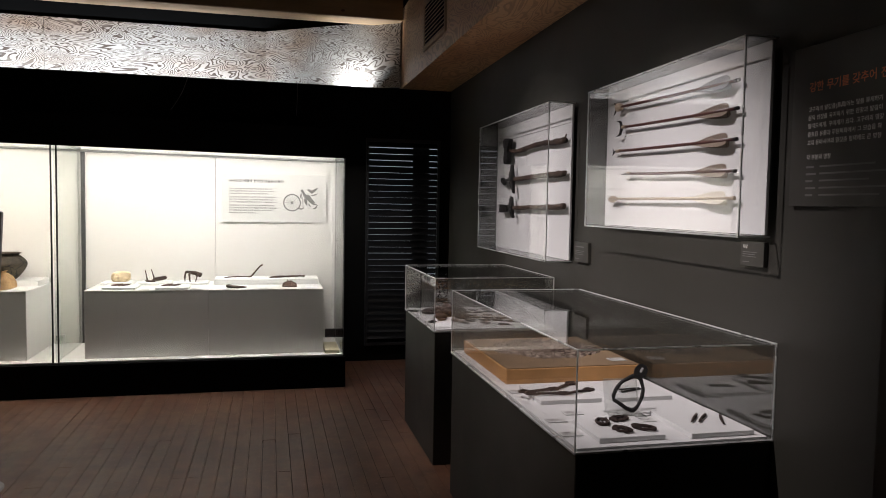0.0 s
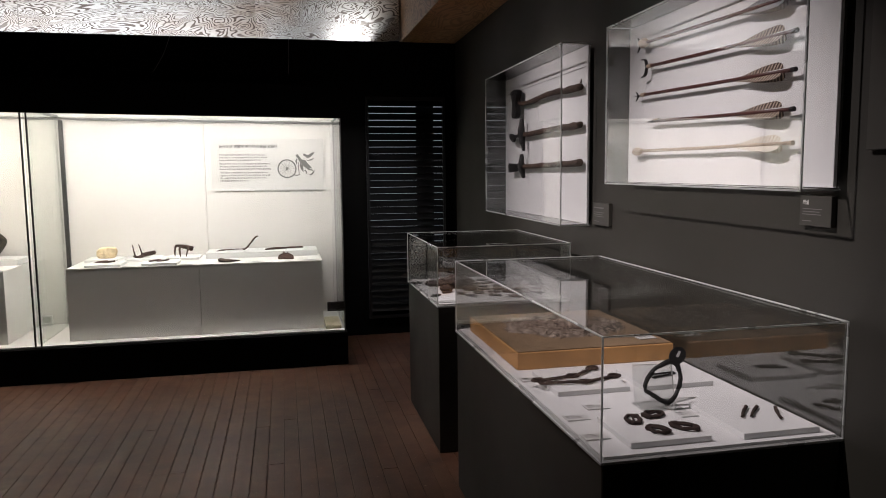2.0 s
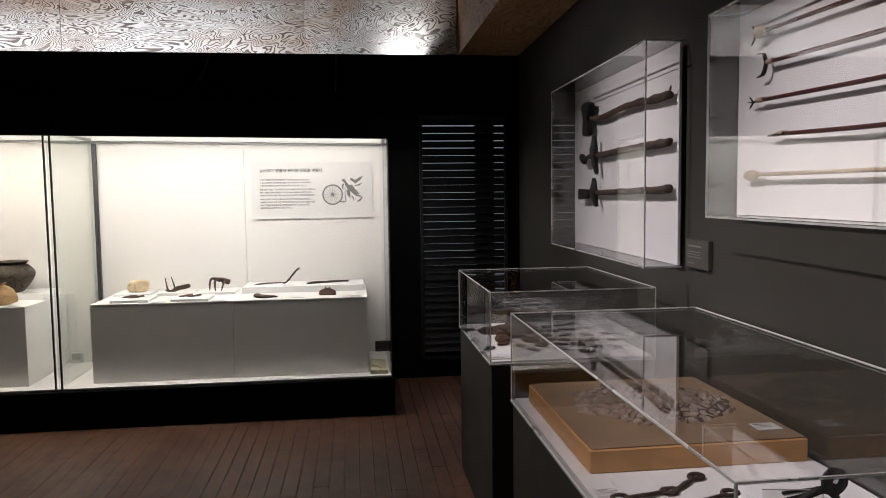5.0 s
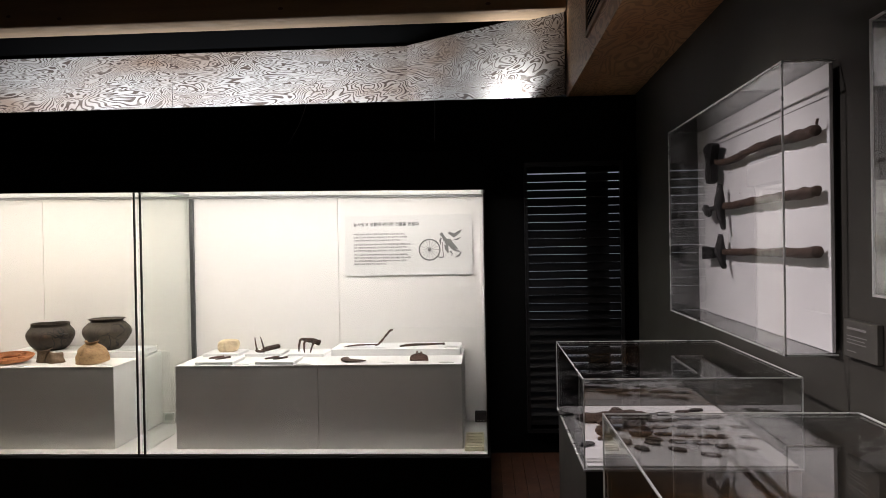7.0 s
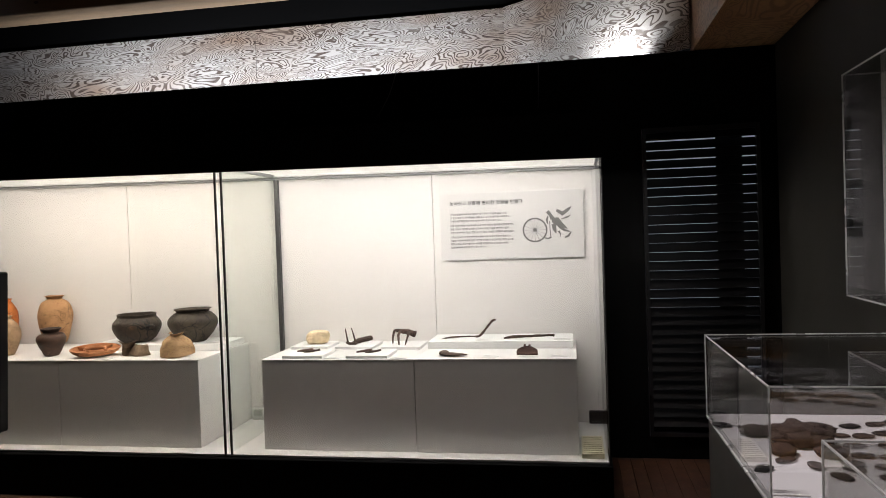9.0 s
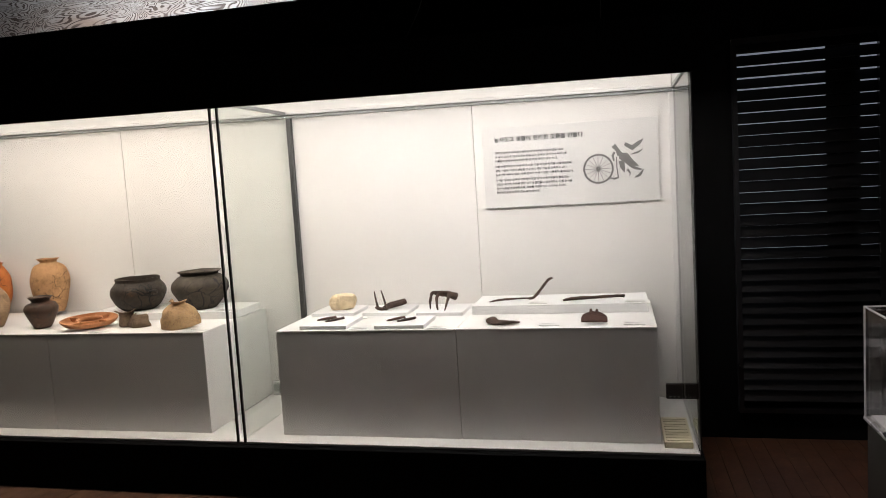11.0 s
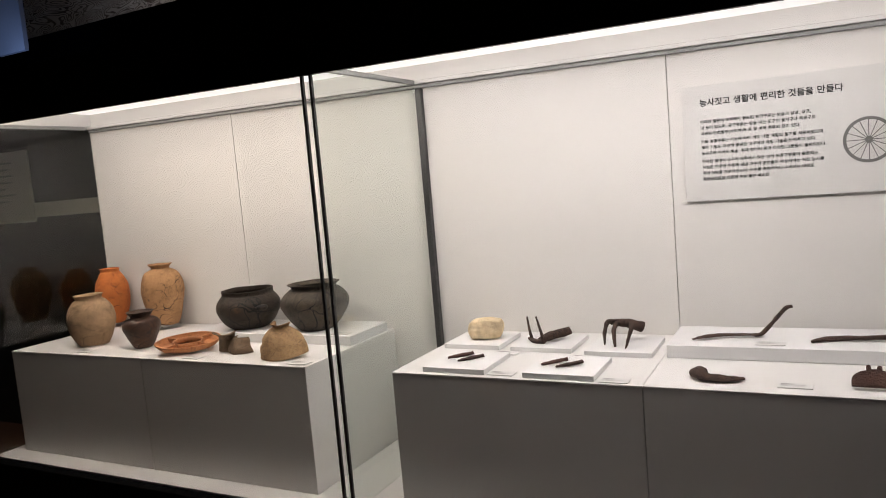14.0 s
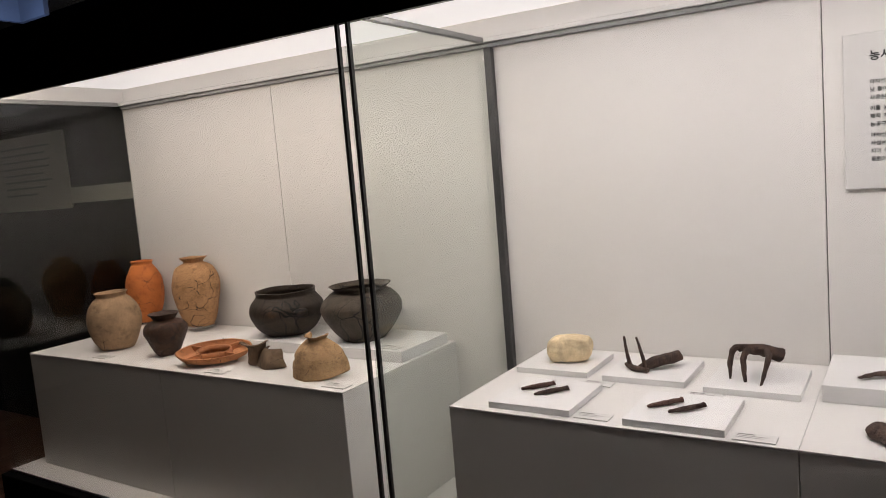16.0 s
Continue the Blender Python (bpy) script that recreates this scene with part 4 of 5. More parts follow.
bm = lathe(vessel(((0.092, 0.001), (0.132, 0.034), (0.164, 0.095), (0.162, 0.134), (0.141, 0.165), (0.133, 0.177), (0.136, 0.198)), 0.008))
wobble(bm, 0.004, 9.0, 1.0)
part("body", moved(bm, pose(-2.55, 7.20, RISER_LZ)), P_BLACK, bowl, smooth=True)
for s in (-1, 1):
    a = radians(-25 if s > 0 else 155)
    part("lug", moved(lump(0.026, (0.8, 1.4, 0.6), 0.15, 3, 3, s), pose(-2.55 + 0.163 * math.cos(a), 7.20 + 0.163 * math.sin(a), RISER_LZ + 0.115, 0, 0, math.degrees(a))), P_BLACK, bowl, smooth=True)
pot("pottery_jar", -2.115, 7.20, RISER_LZ, ((0.086, 0.001), (0.126, 0.044), (0.165, 0.11), (0.165, 0.154), (0.130, 0.194), (0.108, 0.209), (0.130, 0.229)), P_GREY, "wide dark grey pottery jar with a cracked shoulder", 0.004)
dish = thing("pottery_dish", (-2.63, 6.84, PED_Z), "oval red-brown pottery dish with inner partitions", "pottery", "old pots on the pedestal")
DM = pose(-2.63, 6.845, PED_Z + 0.019, 11, 0, 38) @ Matrix.Diagonal((1.10, 0.70, 1.0, 1))
bm = lathe(vessel(((0.10, 0.001), (0.122, 0.010), (0.138, 0.028), (0.142, 0.038)), 0.008, 4), 48)
wobble(bm, 0.0025, 12)
part("body", moved(bm, DM), P_DISH, dish, smooth=True)
part("rest", moved(boxed(-0.05, 0.03, 0.0004, 0.05, 0.05, 0.030), pose(-2.63, 6.845, PED_Z, 0, 0, 38)), ACRYLIC, dish, "small clear rest under the dish")
part("partition", moved(lathe([(0.058, 0.008), (0.068, 0.008), (0.067, 0.037), (0.060, 0.037)], 36), DM), P_DISH, dish, smooth=True)
for k in range(4):
    part("partition", moved(boxed(0.066, -0.005, 0.008, 0.132, 0.005, 0.037, bevel=0.002), DM @ pose(0, 0, 0, 0, 0, 45 + 90 * k)), P_DISH, dish)


def sherd(x, y, turn, tilt, outer, span, mat, label, seed):
    bm = lathe(vessel(outer, 0.009, 4), 60, span, 90 - span / 2)
    for v in bm.verts:
        a = math.atan2(v.co.y, v.co.x) - math.pi / 2
        v.co.x += 0.012 * noise.noise(Vector((v.co.z * 40, seed, a)))
    wobble(bm, 0.004, 22, seed)
    bm.transform(pose(0, 0, 0, tilt, 0, turn))
    low = min(v.co.z for v in bm.verts)
    bm.transform(Matrix.Translation((x, y, PED_Z - low + 0.0008)))
    return solid("pottery_sherd", bm, mat, (x, y, PED_Z), label, "pottery sherd", "pottery sherds", smooth=True)


sherd(-2.03, 6.85, 180, -8, ((0.112, 0.0), (0.106, 0.045), (0.085, 0.09), (0.042, 0.118), (0.038, 0.13), (0.05, 0.142)), 200, P_TAN_PLAIN, "curved tan pottery sherd of a jar's shoulder", 2.0)
sherd(-2.31, 6.90, 165, -4, ((0.085, 0.0), (0.082, 0.025), (0.066, 0.052), (0.050, 0.066)), 150, P_SHERD, "curved grey-brown pottery sherd lying face down", 5.0)
sherd(-2.415, 6.905, 205, -20, ((0.060, 0.0), (0.052, 0.03), (0.044, 0.062), (0.058, 0.092), (0.070, 0.10)), 120, P_SHERD, "grey-brown pottery rim sherd with a flared lip", 8.0)

# ---- small things on the showcase floor ----
LCD = surface("pale_green_grey_display", (0.30, 0.33, 0.29), 0.05, 0.3, 6, 200, 0.0)


def meter(x, y, z, mat, face, label):
    t = thing("hygrometer", (x, y, z), label, "meter", "climate meters")
    part("body", boxed(x - 0.044, y - 0.014, z, x + 0.044, y + 0.014, z + 0.085, bevel=0.006, segs=2), mat, t)
    part("display", boxed(x - 0.032, y - 0.016, z + 0.026, x + 0.032, y - 0.0142, z + 0.074), face, t, "grey display")
    for k in range(3):
        part("button", boxed(x - 0.028 + k * 0.022, y - 0.017, z + 0.010, x - 0.016 + k * 0.022, y - 0.0142, z + 0.016, bevel=0.001), STEEL, t)


meter(0.648, 7.39, CASE_Z0 + 0.004, SEAL, IRON_DARK, "small black climate meter at the showcase back")
meter(-1.735, 7.385, CASE_Z0 + 0.004, CARD, LCD, "small pale climate meter at the showcase back")
tray = thing("desiccant_tray", (0.615, 6.8, CASE_Z0 + 0.004), "flat cream desiccant tray with ribbed lid", "tray")
part("tray", boxed(0.548, 6.63, CASE_Z0 + 0.004, 0.674, 6.98, CASE_Z0 + 0.034, bevel=0.003), CREAM, tray)
for k in range(9):
    part("rib", boxed(0.558, 6.645 + k * 0.037, CASE_Z0 + 0.0342, 0.664, 6.67 + k * 0.037, CASE_Z0 + 0.038, bevel=0.001), CREAM, tray)

# ---- weapons on the wall ----
def hafted_axe(z, kind):
    t = thing("hafted_axe", (1.75, 4.9, z), ("old iron axe with a flared blade on a rough branch haft", "old iron adze with a leaf blade on a rough branch haft", "old iron hoe with a short blade on a rough branch haft")[kind], "axe", "axes in the wall box")
    zend = (-0.012, 0.003, 0.012)[kind]
    path = [(1.755, 5.36, z), (1.757, 5.1, z - (0.012 if kind == 0 else 0.0)), (1.755, 4.8, z + 0.004), (1.757, 4.5, z + zend * 0.5), (1.757, 4.30, z + zend)]
    part("haft", tube(path, [0.013, 0.015, 0.0145, 0.017, 0.018], 12, 1.0, 0.005, 22, 10, seed=kind * 3.0), HAFT, t, "rough brown wooden haft", smooth=True)
    if kind == 0:
        out = [(-0.082, 0.088), (-0.045, 0.104), (0.0, 0.108), (0.045, 0.104), (0.082, 0.088), (0.055, 0.045), (0.034, 0.012), (0.032, -0.012), (0.048, -0.045), (0.052, -0.085), (0.036, -0.112), (0.0, -0.120), (-0.036, -0.112), (-0.052, -0.085), (-0.048, -0.045), (-0.032, -0.012), (-0.034, 0.012), (-0.055, 0.045)]
        head = moved(prism([(u * 0.98, w * 0.82) for u, w in out], 0.034), Matrix(((0, 0, 1, 1.725), (1, 0, 0, 5.37), (0, 1, 0, z + 0.002), (0, 0, 0, 1))))
        bmesh.ops.bevel(head, geom=head.edges[:], offset=0.003, segments=1, affect="EDGES")
        part("head", head, IRON_DARK, t, "dark flared iron axe head")
        part("pin", tube([(1.757, 4.30, z + zend + 0.02), (1.757, 4.29, z + zend + 0.035)], [0.005, 0.004], 8), HAFT, t)
    else:
        tall = (0, 0.20, 0.15)[kind]
        part("socket", tube([(1.745, 5.26, z + tall / 2), (1.74, 5.25, z), (1.748, 5.22, z - tall / 2)], [0.011, 0.026, 0.010], 10, 0.6, 0.003, 40), IRON_DARK, t, "dark iron cross head", smooth=True)
        if kind == 1:
            part("blade", moved(lump(0.05, (0.30, 1.25, 0.50), 0.15, 2, 3, 1.0), pose(1.745, 5.46, z - 0.01, 18, 0, 0)), IRON_DARK, t, "leaf-shaped iron blade", smooth=True)
            part("neck", tube([(1.748, 5.42, z - 0.004), (1.748, 5.28, z)], [0.010, 0.014], 8), IRON_DARK, t)
        else:
            out = [(-0.09, 0.032), (0.08, 0.026), (0.08, -0.022), (-0.09, -0.030), (-0.10, 0.0)]
            part("blade", moved(prism(out, 0.016), Matrix(((0, 0, 1, 1.738), (-1, 0, 0, 5.44), (0, 1, 0, z - 0.01), (0, 0, 0, 1)))), IRON_DARK, t, "short square iron blade")
    for y in (5.12, 4.5):
        part("hook", boxed(1.75, y - 0.003, z - 0.028, 1.7855, y + 0.003, z - 0.022), ACRYLIC, t, "small clear support")
    return lean(t, AXE_Y)


hafted_axe(1.968, 0)
hafted_axe(1.763, 1)
hafted_axe(1.563, 2)


def arrow(z, tip, kind, shaft_mat, feather, label, droop=0.022):
    t = thing("arrow", (1.716, 3.2, z), label, "arrow", "arrows in the wall box")
    x = 1.716
    part("shaft", tube([(x, 2.662, z - droop), (x, 3.15, z - droop * 0.5), (x, tip - 0.05, z + 0.002)], [0.0058, 0.0066, 0.0062], 10, 1, 0, 1, 2), shaft_mat, t, smooth=True)
    part("nock", tube([(x, 2.662, z - droop), (x, 2.645, z - droop)], [0.0075, 0.0075], 8), IRON_DARK if feather != "pale" else BAMBOO, t)
    # three vanes with a curved back and a fringed edge
    for a, hgt in ((90, 0.027), (-120, 0.031), (-60, 0.027)):
        prof = [(2.70, 0.006), (2.705, hgt * 0.72), (2.725, hgt), (2.76, hgt * 0.98), (2.80, hgt * 0.88), (2.85, hgt * 0.66), (2.90, hgt * 0.36), (2.94, 0.006)]
        bm = prism([(y_ - 2.8, h_) for y_, h_ in prof], 0.0012)
        bm.transform(Matrix.Translation((x, 2.8, z - droop * 0.85)) @ Matrix.Rotation(radians(a - 90), 4, "Y") @ Matrix(((0, 0, 1, -0.0006), (1, 0, 0, 0), (0, 1, 0, 0), (0, 0, 0, 1))))
        part("feather", bm, FEATHER[feather], t, "barred feather vane")
    metal = IRON_DARK if feather != "pale" else BAMBOO
    part("binding", tube([(x, tip - 0.09, z + 0.002), (x, tip - 0.06, z + 0.002)], [0.0085, 0.0085], 10), BAMBOO, t, "pale thread binding")
    if kind == "whistle":
        part("head", moved(lump(0.020, (1, 1.5, 1), 0.12, 3, 3), pose(x, tip - 0.055, z + 0.002)), BAMBOO, t, "pale whistling bulb", smooth=True)
        for s in (-1, 1):
            part("barb", tube([(x, tip - 0.035, z), (x, tip - 0.005, z + s * 0.03)], [0.006, 0.003], 8, 0.5), metal, t)
    elif kind == "fork":
        for s in (-1, 1):
            part("barb", tube([(x, tip - 0.05, z), (x, tip - 0.035, z + s * 0.03), (x, tip, z + s * 0.036)], [0.007, 0.008, 0.004], 8, 0.5), metal, t)
    elif kind == "barbs":
        part("head", tube([(x, tip - 0.07, z), (x, tip, z + 0.002)], [0.006, 0.003], 8, 0.6), metal, t)
        for s in (-1, 1):
            part("barb", tube([(x, tip - 0.03, z), (x, tip - 0.008, z + s * 0.018)], [0.005, 0.002], 8, 0.5), metal, t)
    elif kind == "point":
        part("head", tube([(x, tip - 0.10, z), (x, tip - 0.06, z), (x, tip, z)], [0.008, 0.009, 0.002], 8, 0.7), metal, t)
    else:
        part("head", moved(lump(0.016, (0.35, 3.0, 1.1), 0.05, 2, 3), pose(x, tip - 0.045, z)), metal, t, "pale leaf-shaped head", smooth=True)
    for y in (2.99, 3.5):
        part("hook", boxed(x, y - 0.002, z - droop - 0.004, 1.7455, y + 0.002, z - droop), ACRYLIC, t, "small clear support")
    lean(t)


arrow(2.053, 3.655, "whistle", SHAFT, "grey", "dark red arrow with grey feathers and whistling bulb head")
arrow(1.953, 3.615, "fork", SHAFT, "brown", "dark red arrow with brown barred feathers and forked head")
arrow(1.843, 3.665, "barbs", SHAFT, "brown", "dark red arrow with brown barred feathers, barbed head")
arrow(1.730, 3.55, "point", SHAFT, "brown", "dark red arrow with barred feathers and plain point")
arrow(1.612, 3.685, "leaf", BAMBOO, "pale", "pale wooden arrow with cream feathers, leaf head", 0.002)

TO_EAST = Matrix(((0, 0, -1, 0), (-1, 0, 0, 0), (0, 1, 0, 0), (0, 0, 0, 1)))


CAPTION = surface("dark_caption_plate", (0.040, 0.038, 0.031), 0.08, 0.5, 3, 180, 0.04)


def wall_label(y0, y1, z0, z1, label, title=""):
    t = thing("caption_plate", (WALL_X, (y0 + y1) / 2, z0), label, "label", "caption plates on the wall")
    part("plate", boxed(WALL_X - 0.018, y0, z0, WALL_X - 0.0008, y1, z1, bevel=0.001), CAPTION, t)
    pl = Matrix.Translation((WALL_X - 0.0188, 0, 0)) @ TO_EAST
    h, w = z1 - z0, y1 - y0
    bars = bmesh.new()
    lines_of_bars(bars, -y1 + w * 0.1, z1 - h * 0.42, (w * 0.62, w * 0.55, w * 0.6), h * 0.09, h * 0.028, lambda u, v: pl @ Vector((u, v, 0)))
    lines_of_bars(bars, -y1 + w * 0.1, z1 - h * 0.82, (w * 0.3,), 1, h * 0.03, lambda u, v: pl @ Vector((u, v, 0)))
    if not title:
        lines_of_bars(bars, -y1 + w * 0.1, z1 - h * 0.2, (w * 0.6,), 1, h * 0.06, lambda u, v: pl @ Vector((u, v, 0)))
    part("print", bars, INK_GREY, t)
    if title:
        part("title", lettering(title, h * 0.17, pl @ Matrix.Translation((-y1 + w * 0.1, z1 - h * 0.14, 0))), INK_WHITE, t)
    lean(t)


wall_label(2.537, 2.668, 1.368, 1.456, "dark caption plate under the arrow box", "화살")
wall_label(4.03, 4.225, 1.262, 1.374, "dark caption plate beside the axe box")

text = thing("wall_text_panel", (WALL_X, 2.1, 1.6), "dark grey wall panel with orange heading and pale lettering", "panel")
part("board", boxed(WALL_X - 0.018, 1.80, 1.583, WALL_X - 0.0008, 2.421, 2.09, bevel=0.001), surface("dark_grey_panel_face", (0.036, 0.034, 0.027), 0.06, 0.55, 3, 200, 0.05), text)
PL = Matrix.Translation((WALL_X - 0.0188, 0, 0)) @ TO_EAST


def write_east(line, y, z, size, mat, name):
    part(name, lettering(line, size, PL @ Matrix.Translation((-y, z, 0)) ), mat, text)


write_east("강한 무기를 갖추어 전", 2.345, 1.973, 0.034, INK_ORANGE, "title")
for k, line in enumerate(("고구려의 말갖춤(馬具)에는 말을 통제하기", "몸의 안정을 유지하기 위한 안장과 발걸이", "말띠드리개, 꾸미개가 있다. 고구려의 말갖", "출토된 유물과 무덤벽화에서 그 모습을 확", "고대 동아시아의 말갖춤 형태에도 큰 영향")):
    write_east(line, 2.345, 1.896 - k * 0.0262, 0.0172, INK_WHITE, "text_line")
write_east("각 부분의 명칭", 2.345, 1.745, 0.0172, INK_WHITE, "subtitle")
bars = bmesh.new()
lines_of_bars(bars, -2.345, 1.710, (0.035, 0.045, 0.032, 0.045, 0.034), 0.0222, 0.0065, lambda u, v: PL @ Vector((u, v, 0)))
lines_of_bars(bars, -2.285, 1.710, (0.22, 0.26, 0.20, 0.26, 0.24), 0.0222, 0.0055, lambda u, v: PL @ Vector((u, v, 0)))
part("text_line", bars, INK_GREY, text)
lean(text)

# ---- exhibits in the long low case ----
DB = 0.775 + 0.0125
blk = thing("soil_block", (1.42, 3.7, DB), "wooden tray of brown sand with a crusted soil mass", "exhibit")
part("tray", boxed(1.09, 3.33, DB, 1.736, 4.04, DB + 0.066, bevel=0.003), BLOCK_WOOD, blk, "honey-coloured wooden box")
part("sand", boxed(1.096, 3.336, DB + 0.0662, 1.730, 4.034, DB + 0.070), SAND, blk, "brown sand bed")
mass = bmesh.new()
bmesh.ops.create_grid(mass, x_segments=70, y_segments=70, size=1.0)
kill = []
for v in mass.verts:
    x, y = v.co.x, v.co.y
    r = math.hypot(x, y) + 0.22 * noise.noise(Vector((x * 2.2, y * 2.2, 1.0))) + 0.1 * noise.noise(Vector((x * 7, y * 7, 2.0)))
    h = max(0.0, 1 - r) ** 0.4
    v.co = Vector((1.43 + x * 0.27, 3.74 + y * 0.25, DB + 0.066 + h * 0.020 + (0.011 * noise.noise(Vector((x * 11, y * 11, 0))) + 0.007 * noise.noise(Vector((x * 31, y * 31, 0))) if h > 0.05 else 0)))
    if r > 1.0:
        kill.append(v)
bmesh.ops.delete(mass, geom=kill, context="VERTS")
bmesh.ops.solidify(mass, geom=mass.faces[:], thickness=0.003)
part("soil_mass", mass, SOIL, blk, "pale crusted soil mass with rust marks", smooth=False)
card(1.665, 3.43, DB + 0.0705, 0.075, 0.06)
for x0, y0, x1, y1 in ((1.146, 2.515, 1.388, 2.735), (1.482, 2.505, 1.725, 2.79), (1.122, 2.99, 1.382, 3.25), (1.43, 2.98, 1.69, 3.20)):
    solid("display_plate", boxed(x0, y0, DB + 0.0002, x1, y1, DB + 0.017, bevel=0.001), PLATE, ((x0 + x1) / 2, (y0 + y1) / 2, DB), "white plate under small horse gear", "plate", "white plates in the long case")
for x, y in ((1.10, 2.78), (1.20, 2.86), (1.43, 2.73), (1.09, 2.62), (1.10, 3.2)):
    card(x, y, DB, 0.075, 0.045)
DP = DB + 0.0175


def ring_bar(m, rx, ry, r, seg=28, rough=0.0015, seed=0.0, cut=360):
    pts = [m @ Vector((rx * math.cos(radians(cut * k / seg)), ry * math.sin(radians(cut * k / seg)), 0)) for k in range(seg + 1)]
    return tube(pts, [r] * len(pts), 8, 1, rough, 70, 1, seed)


for k, (dx, dy, rot) in enumerate(((0.0, 0.0, -4), (-0.015, 0.075, 14))):
    t = thing("horse_bit", (1.24 + dx, 3.08 + dy, DP), "rusted jointed iron horse bit with end rings", "horse gear", "iron horse bits")
    M = pose(1.245 + dx, 3.06 + dy, DP + 0.006, 0, 0, rot)
    part("bar", tube([M @ Vector(p) for p in ((-0.125, 0.012, 0), (-0.06, 0.0, 0.002), (-0.005, 0.004, 0))], [0.005, 0.006, 0.005], 8, 1, 0.0015, 70, seed=k), IRON_LUMP, t, smooth=True)
    part("bar", tube([M @ Vector(p) for p in ((0.012, -0.004, 0), (0.06, 0.016, 0.002), (0.115, 0.045, 0))], [0.005, 0.006, 0.005], 8, 1, 0.0015, 70, seed=k + 2), IRON_LUMP, t, smooth=True)
    for x_, y_ in ((-0.135, 0.014), (0.003, 0.002), (0.128, 0.052)):
        part("ring", ring_bar(M @ Matrix.Translation((x_, y_, 0.001)), 0.021, 0.016, 0.0050, 18), IRON_LUMP, t, smooth=True)
for k, (x, y, rot) in enumerate(((1.232, 2.675, 70), (1.312, 2.70, 20), (1.262, 2.575, -60), (1.345, 2.585, -50))):
    t = thing("iron_buckle", (x, y, DP), "small rusted iron harness buckle on a white plate", "buckle", "harness buckles")
    M = pose(x, y, DP + 0.006, 0, 0, rot)
    part("loop", ring_bar(M, 0.040 if k == 3 else 0.031, 0.021, 0.0055, 24, 0.0035, k), IRON_LUMP, t, smooth=True)
    part("bar", tube([M @ Vector((-0.03, -0.017, 0)), M @ Vector((-0.034, 0.0, 0)), M @ Vector((-0.03, 0.017, 0))], [0.006, 0.007, 0.006], 8, 1, 0.002, 70), IRON_LUMP, t, smooth=True)
    part("tongue", tube([M @ Vector((-0.03, 0, 0.002)), M @ Vector((0.02, 0.002, 0.005))], [0.004, 0.0035], 8), IRON_LUMP, t)
for x, y, rot in ((1.585, 2.655, 49), (1.615, 2.65, 46), (1.675, 2.62, 62)):
    solid("iron_pin", moved(tube([(-0.052, 0, 0.006), (0, 0.002, 0.006), (0.052, 0, 0.006)], [0.0045, 0.0055, 0.0055], 8, 0.8, 0.0018, 70, seed=x), pose(x, y, DP, 0, 0, rot)), IRON_LUMP, (x, y, DP), "short rusted iron pin on a white plate", "iron pin", "iron pins", smooth=True)
solid("iron_fitting", moved(joined(tube([(-0.06, -0.01, 0.005), (0.05, -0.015, 0.005)], [0.004, 0.004], 8), tube([(-0.04, 0.02, 0.005), (0.06, 0.0, 0.005)], [0.004, 0.003], 8)), pose(1.55, 3.08, DP, 0, 0, 20)), IRON_DARK, (1.55, 3.08, DP), "thin crossed iron fitting on a white plate", "horse gear")
stir = thing("iron_stirrup", (1.39, 2.82, DB), "dark iron ring stirrup leaning on its stand", "stirrup")
R_, U_ = Vector((0.96, -0.22, 0.12)), Vector((0.1, 0.30, 0.95))
LONG, SHORT = (R_ * 0.50 + U_ * 0.86).normalized(), (R_ * 0.86 - U_ * 0.50).normalized()
C_ = Vector((1.405, 2.81, DB + 0.080))
M = Matrix((SHORT, LONG, SHORT.cross(LONG))).transposed().to_4x4()
M.translation = C_
arch = []
for k in range(41):
    a = 2 * math.pi * k / 40
    arch.append(M @ Vector((0.049 * math.cos(a) * (1 - 0.16 * math.sin(a)), max(0.072 * math.sin(a), -0.052 - 0.006 * math.cos(a)), 0)))
part("ring", tube(arch, [0.0072] * 41, 10, 1, 0.0032, 55, 1), IRON_DARK, stir, smooth=True)
eye_ = C_ + LONG * 0.088
part("head_plate", moved(joined(moved(prism([(-0.013, -0.022), (0.013, -0.022), (0.022, -0.002), (0.024, 0.014), (0.018, 0.030), (0.008, 0.037), (-0.008, 0.037), (-0.018, 0.030), (-0.024, 0.014), (-0.022, -0.002)], 0.013), Matrix.Translation((0, 0, -0.006)))), Matrix.Translation(eye_ - C_) @ M), IRON_DARK, stir)
part("slot", moved(boxed(-0.004, 0.004, -0.0080, 0.004, 0.024, 0.0080), Matrix.Translation(eye_ - C_) @ M), CARD, stir, "pale slot in the head plate")
stand = thing("acrylic_stand", (1.40, 2.85, DB), "bent clear acrylic stand holding the stirrup", "stand")
part("base", boxed(1.325, 2.765, DB + 0.0003, 1.46, 2.87, DB + 0.004), ACRYLIC, stand)
part("back", moved(boxed(-0.065, 0, 0, 0.065, 0.004, 0.12), pose(1.40, 2.855, DB + 0.004, -18, 0, -10)), ACRYLIC, stand)
part("lip", boxed(1.325, 2.76, DB + 0.004, 1.40, 2.764, DB + 0.022), ACRYLIC, stand)
part("edge", moved(boxed(-0.065, -0.001, 0.118, 0.065, 0.005, 0.1205), pose(1.40, 2.855, DB + 0.004, -18, 0, -10)), EDGE, stand)
part("edge", moved(boxed(0.0635, -0.001, 0.0, 0.066, 0.005, 0.12), pose(1.40, 2.855, DB + 0.004, -18, 0, -10)), EDGE, stand)

